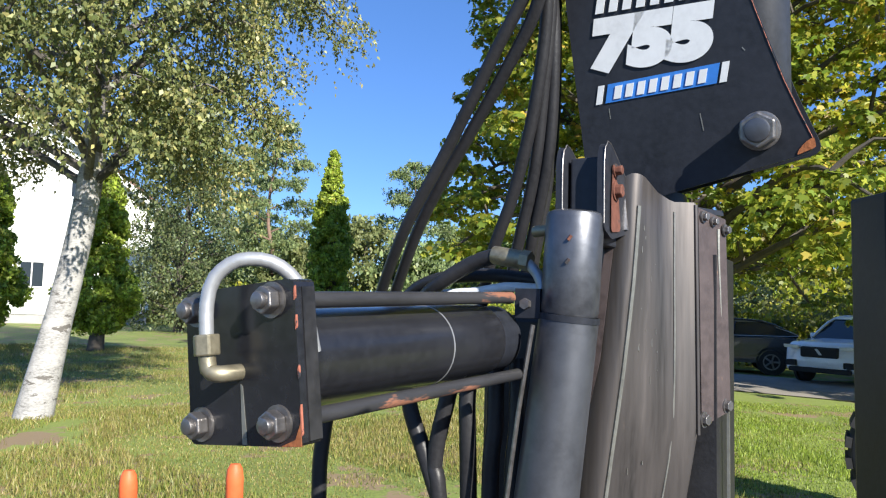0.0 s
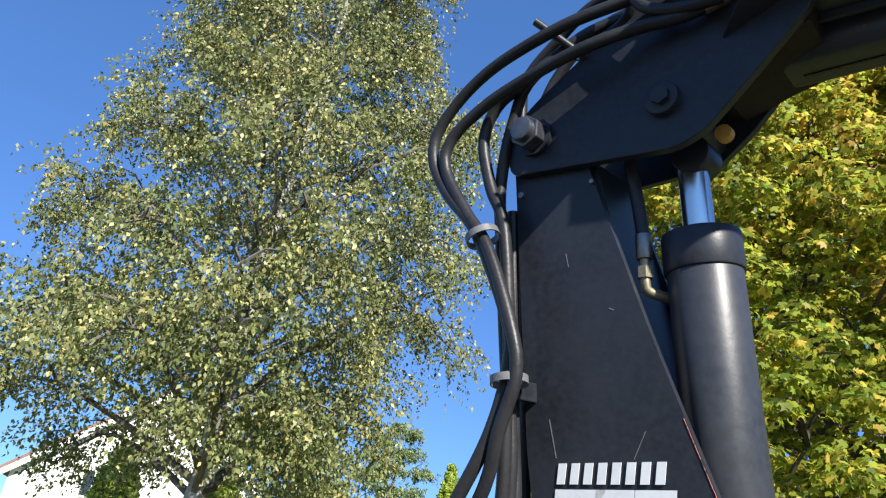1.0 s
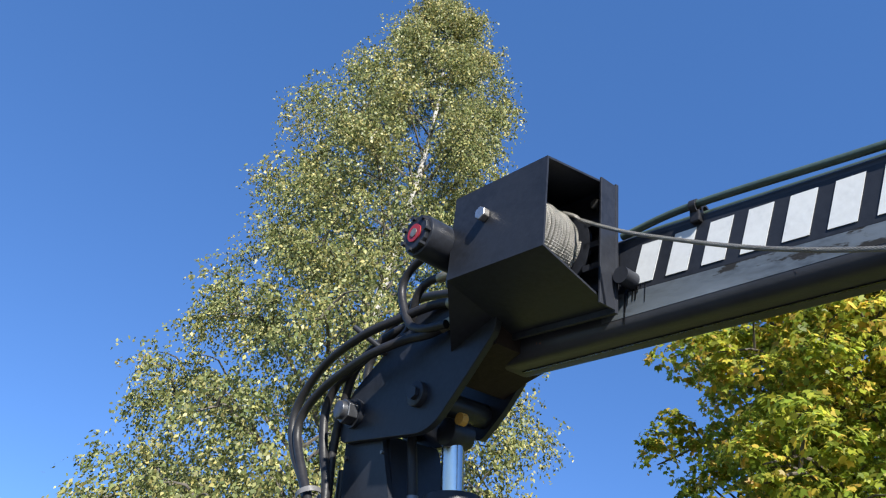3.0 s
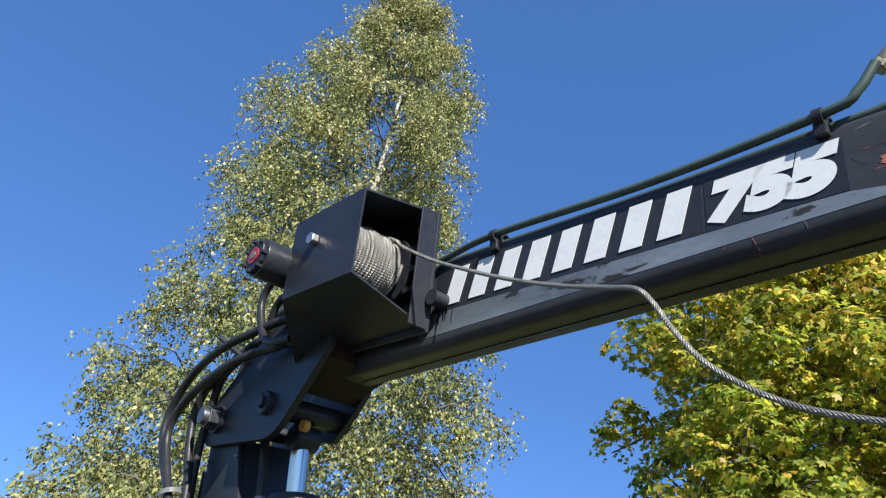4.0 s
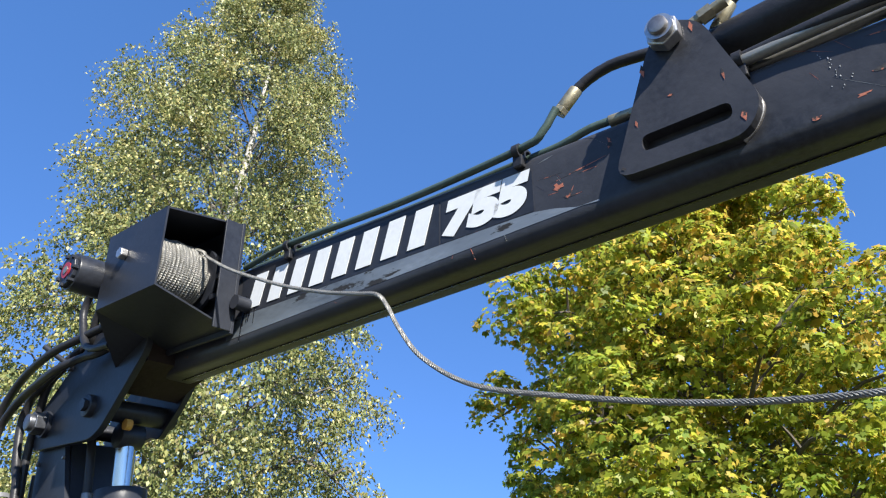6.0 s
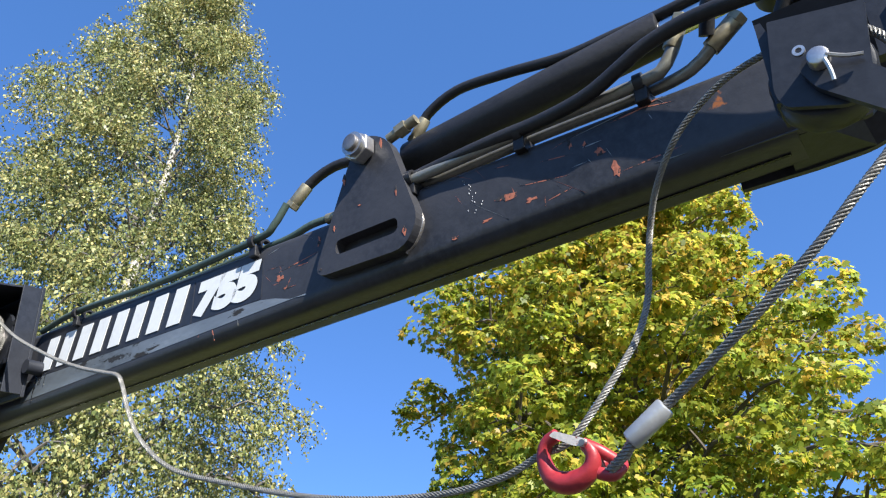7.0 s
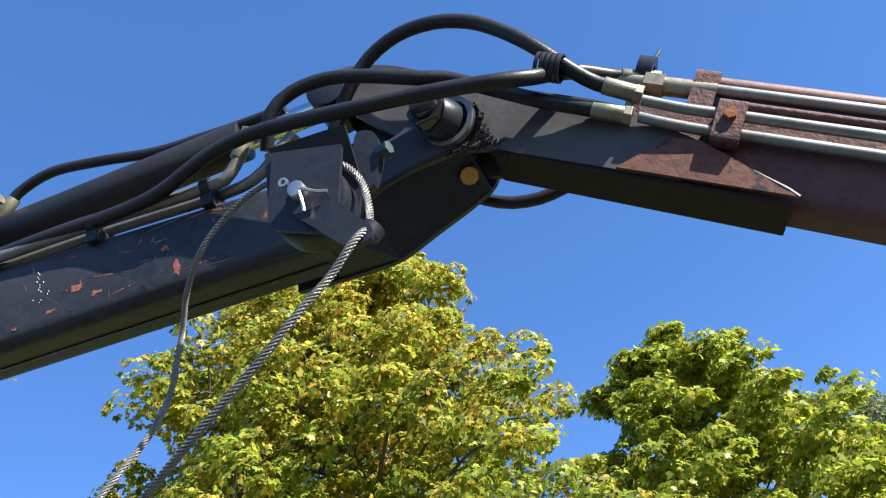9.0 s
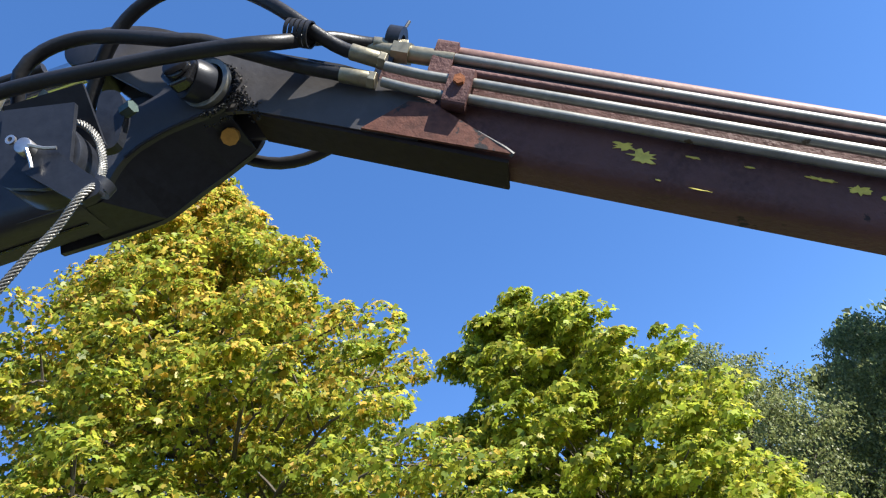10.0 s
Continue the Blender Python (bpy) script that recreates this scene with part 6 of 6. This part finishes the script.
part("taut_part", rope_strands([(2.135, -0.066, 0.148), (2.165, -0.068, 0.14), (2.186, -0.072, 0.11), (2.194, -0.08, 0.07), (2.196, -0.098, 0.034), (2.184, -0.112, 0.014), (2.157, -0.115, -0.018), (2.13, -0.124, -0.047), (2.086, -0.128, -0.089), (2.03, -0.123, -0.13), (1.99, -0.114, -0.155), (1.936, -0.097, -0.185), (1.9, -0.1, -0.21)], 0.0045), M_ROPE, t, smooth=True)
part("eye", rope_strands([(1.905, -0.095, -0.207), (1.885, -0.088, -0.222), (1.867, -0.08, -0.232), (1.86, -0.062, -0.228), (1.872, -0.05, -0.217), (1.893, -0.075, -0.205), (1.908, -0.096, -0.2)], 0.0052), M_ROPE, t, smooth=True)
part("ferrule", cyl((1.936, -0.097, -0.185), (1.9, -0.1, -0.211), 0.0095, 24), M_PIPE_GREY, t, "pressed grey ferrule", smooth=True, bevel=0.002)
t = thing("choker_hook", BM, "red painted choker hook with a pale safety latch on the rope", "hook")
part("bow", tube([(1.845, -0.074, -0.203), (1.851, -0.074, -0.212), (1.849, -0.073, -0.224), (1.838, -0.072, -0.233), (1.82, -0.07, -0.236), (1.804, -0.07, -0.229), (1.797, -0.07, -0.21), (1.802, -0.07, -0.196), (1.815, -0.072, -0.19)], lambda f: 0.0068 + 0.0042 * math.sin(math.pi * min(1.0, f * 1.15)) ** 2, 16, 0.004), M_RED, t, smooth=True)
part("eye", tube([(1.857, -0.066, -0.222), (1.868, -0.058, -0.219), (1.876, -0.066, -0.226), (1.871, -0.08, -0.235), (1.859, -0.082, -0.232)], 0.006, 12, 0.004), M_RED, t, smooth=True)
part("shank", tube([(1.843, -0.075, -0.202), (1.857, -0.07, -0.21), (1.868, -0.062, -0.219)], 0.006, 12, 0.004), M_RED, t, smooth=True)
part("latch", prism(rounded([(1.812, -0.192), (1.818, -0.188), (1.851, -0.2), (1.848, -0.207), (1.836, -0.204)], 0.0025), -0.0845, -0.081), M_LATCH, t, "pale worn latch", bevel=0.0008)
part("latch_pin", cyl((1.847, -0.087, -0.203), (1.847, -0.06, -0.203), 0.003, 12), M_STEEL, t, smooth=True)


# ---- house ----
def build_house():
    m = frame_of((-14.7, 41.9, 0), (-0.93, -0.36, 0), (0.36, -0.93, 0))
    t = thing("white_house", m, "large white wooden house with a steep gable", "house")
    part("wall", prism([(0, 0.5), (14.0, 0.5), (14.0, 6.9), (7.0, 12.3), (0, 6.9)], -11.0, 0.0), M_WALL, t)
    part("plinth", box(0.1, 13.9, -10.9, -0.06, -0.3, 0.5), M_STONE, t)
    for s in (1, -1):
        a, b = ((-0.5, 6.52), (7.0, 12.3)) if s > 0 else ((14.5, 6.52), (7.0, 12.3))
        part("roof", prism([a, b, (b[0], b[1] + 0.25), (a[0], a[1] + 0.25)], -11.4, 0.45), M_ROOF, t)
        part("bargeboard", prism([a, b, (b[0], b[1] - 0.4), (a[0], a[1] - 0.35)], 0.4, 0.55), M_WALL, t)
    part("corner_board", box(-0.02, 0.18, 0.0, 0.04, 0.5, 6.6), M_WALL, t)
    for i in range(45):
        x = 0.35 + i * 0.3
        part("board_batten", box(x, x + 0.05, 0.0, 0.03, 0.5, 6.75 + 0.771 * min(x, 14.0 - x) * 0.97), M_WALL, t)
    part("bench_box", box(1.1, 4.0, 0.04, 0.5, 0.9, 1.5), M_STONE, t)
    for x, z in ((3.2, 7.0), (5.4, 2.0), (9.2, 2.0), (9.2, 6.0)):
        w = part("window", box(x, x + 1.1, 0.03, 0.06, z, z + 1.3), M_GLASS, t)
        for a0, a1, c0, c1 in ((x - 0.1, x, z - 0.1, z + 1.4), (x + 1.1, x + 1.2, z - 0.1, z + 1.4), (x, x + 1.1, z + 1.3, z + 1.4), (x, x + 1.1, z - 0.1, z), (x + 0.52, x + 0.58, z, z + 1.3)):
            part("window_frame", box(a0, a1, 0.035, 0.09, c0, c1), M_WALL, w)


build_house()


# ---- parked cars ----
def build_car(m, paint, label, name="parked_car", rise=0.0):
    """A car along x, its nose at 0; rise: how much taller than a saloon it stands."""
    t = thing(name, m, label, "car")
    L, W = 4.7, 1.86
    belt = 1.0 + 0.6 * rise
    side = rounded([(0.03, 0.3), (0.0, 0.55), (0.06, 0.84 + rise * 0.5), (0.22, 0.93 + rise * 0.5), (1.25, belt), (3.9, belt + 0.05), (4.55, belt + 0.02), (4.68, 0.62), (4.62, 0.3)], 0.1)
    bm = bmesh.new()
    secs = []
    for f, k, low in ((-1, 0.965, 0.94), (-0.9, 0.985, 1.0), (-0.5, 1.0, 1.01), (0.5, 1.0, 1.01), (0.9, 0.985, 1.0), (1, 0.965, 0.94)):
        secs.append([bm.verts.new((L / 2 + (x - L / 2) * (k - 0.05 * f * f), f * W / 2, 0.28 + (z - 0.28) * low)) for x, z in side])
    for a, b in zip(secs, secs[1:]):
        for i in range(len(a)):
            bm.faces.new((a[i], a[(i + 1) % len(a)], b[(i + 1) % len(b)], b[i]))
    bm.faces.new(secs[0])
    bm.faces.new(secs[-1][::-1])
    part("body", bm, paint, t, smooth=True)
    top = 1.46 + rise
    cab = bmesh.new()
    quad = [[(1.2, s * 0.83, belt), (2.05, s * 0.64, top), (3.55, s * 0.64, top), (4.45, s * 0.78, belt + 0.04)] for s in (-1, 1)]
    vs = [[cab.verts.new(p) for p in q] for q in quad]
    cab.faces.new(vs[0])
    cab.faces.new(vs[1][::-1])
    for i in range(4):
        cab.faces.new((vs[0][i], vs[1][i], vs[1][(i + 1) % 4], vs[0][(i + 1) % 4]))
    part("cabin_glass", cab, M_GLASS, t, "dark glazing", bevel=0.04)
    part("roof", prism(rounded([(1.95, top - 0.03), (3.68, top - 0.03), (3.5, top + 0.045), (2.2, top + 0.045)], 0.03), -0.66, 0.66), paint, t, bevel=0.03)
    for s in (-1, 1):
        part("pillar", tube([(1.22, s * 0.83, belt + 0.01), (2.05, s * 0.655, top - 0.01), (3.55, s * 0.655, top - 0.01), (4.45, s * 0.79, belt + 0.05)], 0.035, 8, 0.2), paint, t)
        part("door_pillar", tube([(2.75, s * 0.85, belt + 0.03), (2.8, s * 0.76, belt + 0.25), (2.85, s * 0.665, top - 0.02)], 0.03, 8, 0.2), paint, t)
        part("window_trim", tube([(1.3, s * 0.86, belt + 0.03), (2.8, s * 0.875, belt + 0.05), (4.3, s * 0.83, belt + 0.06), (4.4, s * 0.8, belt + 0.12), (3.9, s * 0.735, belt + 0.3)], 0.012, 6, 0.1), M_ZINC, t, "bright window trim", smooth=True)
        part("headlight", prism(rounded([(s * 0.5, 0.78 + rise * 0.4), (s * 0.86, 0.8 + rise * 0.4), (s * 0.88, 0.88 + rise * 0.4), (s * 0.5, 0.86 + rise * 0.4)], 0.02), 0.0, 0.3, axis="x"), M_GLASSLAMP, t)
        part("lower_vent", box(-0.01, 0.2, s * 0.7 - 0.12, s * 0.7 + 0.12, 0.42, 0.56), M_TYRE, t, bevel=0.02)
        part("tail_light", box(4.5, 4.66, s * 0.78 - 0.13, s * 0.78 + 0.13, belt - 0.22, belt - 0.06), M_RUSTCOAT, t, bevel=0.02)
        for x in (0.92, 3.75):
            part("wheel_arch", ring((x, s * 0.88, 0.35), (x, s * 0.945, 0.35), 0.34, 0.4, 28), M_TYRE, t, smooth=True)
            w = part("wheel", cyl((x, s * 0.72, 0.33), (x, s * 0.94, 0.33), 0.33, 28), M_TYRE, t, smooth=True, bevel=0.03)
            part("rim", ring((x, s * 0.935, 0.33), (x, s * 0.952, 0.33), 0.19, 0.225, 24), M_STEEL, w)
            for k in range(5):
                a = 2 * math.pi * k / 5
                part("spoke", cyl((x, s * 0.947, 0.33), (x + 0.2 * math.cos(a), s * 0.947, 0.33 + 0.2 * math.sin(a)), 0.028, 6), M_STEEL, w)
        part("mirror", box(1.5, 1.62, s * 0.9, s * 1.05, belt, belt + 0.12), paint, t, bevel=0.03)
    part("grille", box(-0.005, 0.2, -0.46, 0.46, 0.6 + rise * 0.3, 0.84 + rise * 0.4), M_TYRE, t, bevel=0.04)
    part("grille_mark", prism([(-0.09, 0.66 + rise * 0.35), (-0.02, 0.66 + rise * 0.35), (0.09, 0.8 + rise * 0.35), (0.02, 0.8 + rise * 0.35)], -0.012, -0.004, axis="x"), M_ZINC, t)
    part("bumper_slot", box(-0.02, 0.1, -0.75, 0.75, 0.28, 0.4), M_TYRE, t, bevel=0.02)
    part("number_plate", box(-0.03, -0.02, -0.26, 0.26, 0.44, 0.54), M_WALL, t)
    return t


build_car(frame_of((9.85, 16.9, ground_height(10, 16.5)), (0.86, 0.51, 0), (-0.51, 0.86, 0)), M_CAR_W, "white estate car parked on the drive", rise=0.14)
build_car(frame_of((7.03, 22.0, ground_height(9, 21)), (0.93, -0.36, 0), (0.36, 0.93, 0)), M_CAR_D, "dark grey car with bright window trim behind the drive")


# ---- the brown shed behind the drive ----
t = thing("shed", frame_of((15.0, 30.3, -0.1), (0.9, -0.44, 0), (0.44, 0.9, 0)), "small red-brown wooden shed with a pale roof edge", "shed")
part("wall", prism([(-1.1, 0.0), (1.1, 0.0), (1.1, 1.75), (0.0, 2.6), (-1.1, 1.75)], 0.0, 2.4), M_SIDE, t)
for s_ in (-1, 1):
    part("roof", prism([(0.0, 2.66), (s_ * 1.4, 1.58), (s_ * 1.4, 1.66), (0.0, 2.76)], -0.2, 2.6), M_BARK, t)
    part("bargeboard", prism([(0.0, 2.62), (s_ * 1.42, 1.53), (s_ * 1.42, 1.68), (0.0, 2.78)], -0.24, -0.205), M_WALL, t, "white bargeboard")


# ---- grass and undergrowth ----
def grass_patch(name, x0, x1, y0, y1, count, seed, size, matter):
    r = np.random.RandomState(seed)
    x, y = x0 + (x1 - x0) * r.rand(count), y0 + (y1 - y0) * r.rand(count)
    # thin out over the bare patches
    dens = np.array([noise.noise(Vector((a * 0.9, b * 0.6, 3.0))) + 0.5 * noise.noise(Vector((a * 2.7, b * 1.9, 8.0))) for a, b in zip(x, y)])
    keep = dens + 0.5 * r.rand(count) > -0.16
    x, y = x[keep], y[keep]
    count = len(x)
    z = np.array([ground_height(a, b) for a, b in zip(x, y)])
    h = size * (0.4 + r.rand(count)) * (0.6 + 0.8 * (np.sin(x * 1.7 + 2 * np.sin(y)) > 0))
    a = r.rand(count) * 2 * math.pi
    lean = r.normal(size=(count, 2)) * 0.35 * h[:, None]
    w = 0.004 + 0.003 * r.rand(count)
    v = np.empty((count, 3, 3))
    v[:, 0] = np.stack([x - w * np.cos(a), y - w * np.sin(a), z - 0.005], 1)
    v[:, 1] = np.stack([x + w * np.cos(a), y + w * np.sin(a), z - 0.005], 1)
    v[:, 2] = np.stack([x + lean[:, 0], y + lean[:, 1], z + h], 1)
    me = bpy.data.meshes.new(name)
    me.vertices.add(count * 3)
    me.vertices.foreach_set("co", v.ravel())
    me.loops.add(count * 3)
    me.loops.foreach_set("vertex_index", np.arange(count * 3, dtype=np.int32))
    me.polygons.add(count)
    me.polygons.foreach_set("loop_start", np.arange(0, count * 3, 3, dtype=np.int32))
    me.update(calc_edges=True)
    me.materials.append(matter)
    tagged(new(name, me), "uneven lawn grass with dry straw-coloured blades", "grass", kind="stuff")


grass_patch("grass", -8, 3, 4.0, 10, 170000, 3, 0.042, M_GRASS)
grass_patch("grass", -12, 4, 10, 22, 110000, 4, 0.06, M_GRASS)
grass_patch("grass", 2, 10, 3.5, 12.5, 140000, 5, 0.03, M_GRASS_FRESH)


def bush(x, y, h, w, seed, matter, label):
    r = np.random.RandomState(seed)
    t = thing("bush", Matrix.Translation((x, y, ground_height(x, y))), label, "bush", "bushes by the wood")
    part("stem", tube([(0, 0, -0.1), (0.05, 0.02, h * 0.4), (0.1, 0, h * 0.7)], lambda f: 0.04 * (1 - 0.7 * f), 7, 0.2), M_BARK, t, smooth=True)
    c = [(w * r.normal() * 0.4, w * r.normal() * 0.4, h * (0.15 + 0.75 * r.rand())) for _ in range(40)]
    crown_part(leaf_cloud(c, [(0.5 * w * 0.6,) * 3] * 40, 70, 0.16, seed, "diamond"), matter, t)


for i in range(14):
    a = radians(-14.5 + i * 2.0)
    bush((35 + 3 * math.sin(i * 2.3)) * math.sin(a), (35 + 3 * math.sin(i * 2.3)) * math.cos(a), 1.6 + 0.7 * math.sin(i * 1.7), 1.9, 300 + i, M_GREEN if i % 3 else M_GREY_LEAF, "low green bush along the edge of the lawn")
for i in range(9):
    a = radians(16 + i * 3.2)
    bush(27 * math.sin(a), 27 * math.cos(a), 2.6 + 0.8 * math.sin(i * 1.3), 2.6, 340 + i, M_GREEN if i % 2 else M_GREY_LEAF, "tall green bush behind the parked cars")
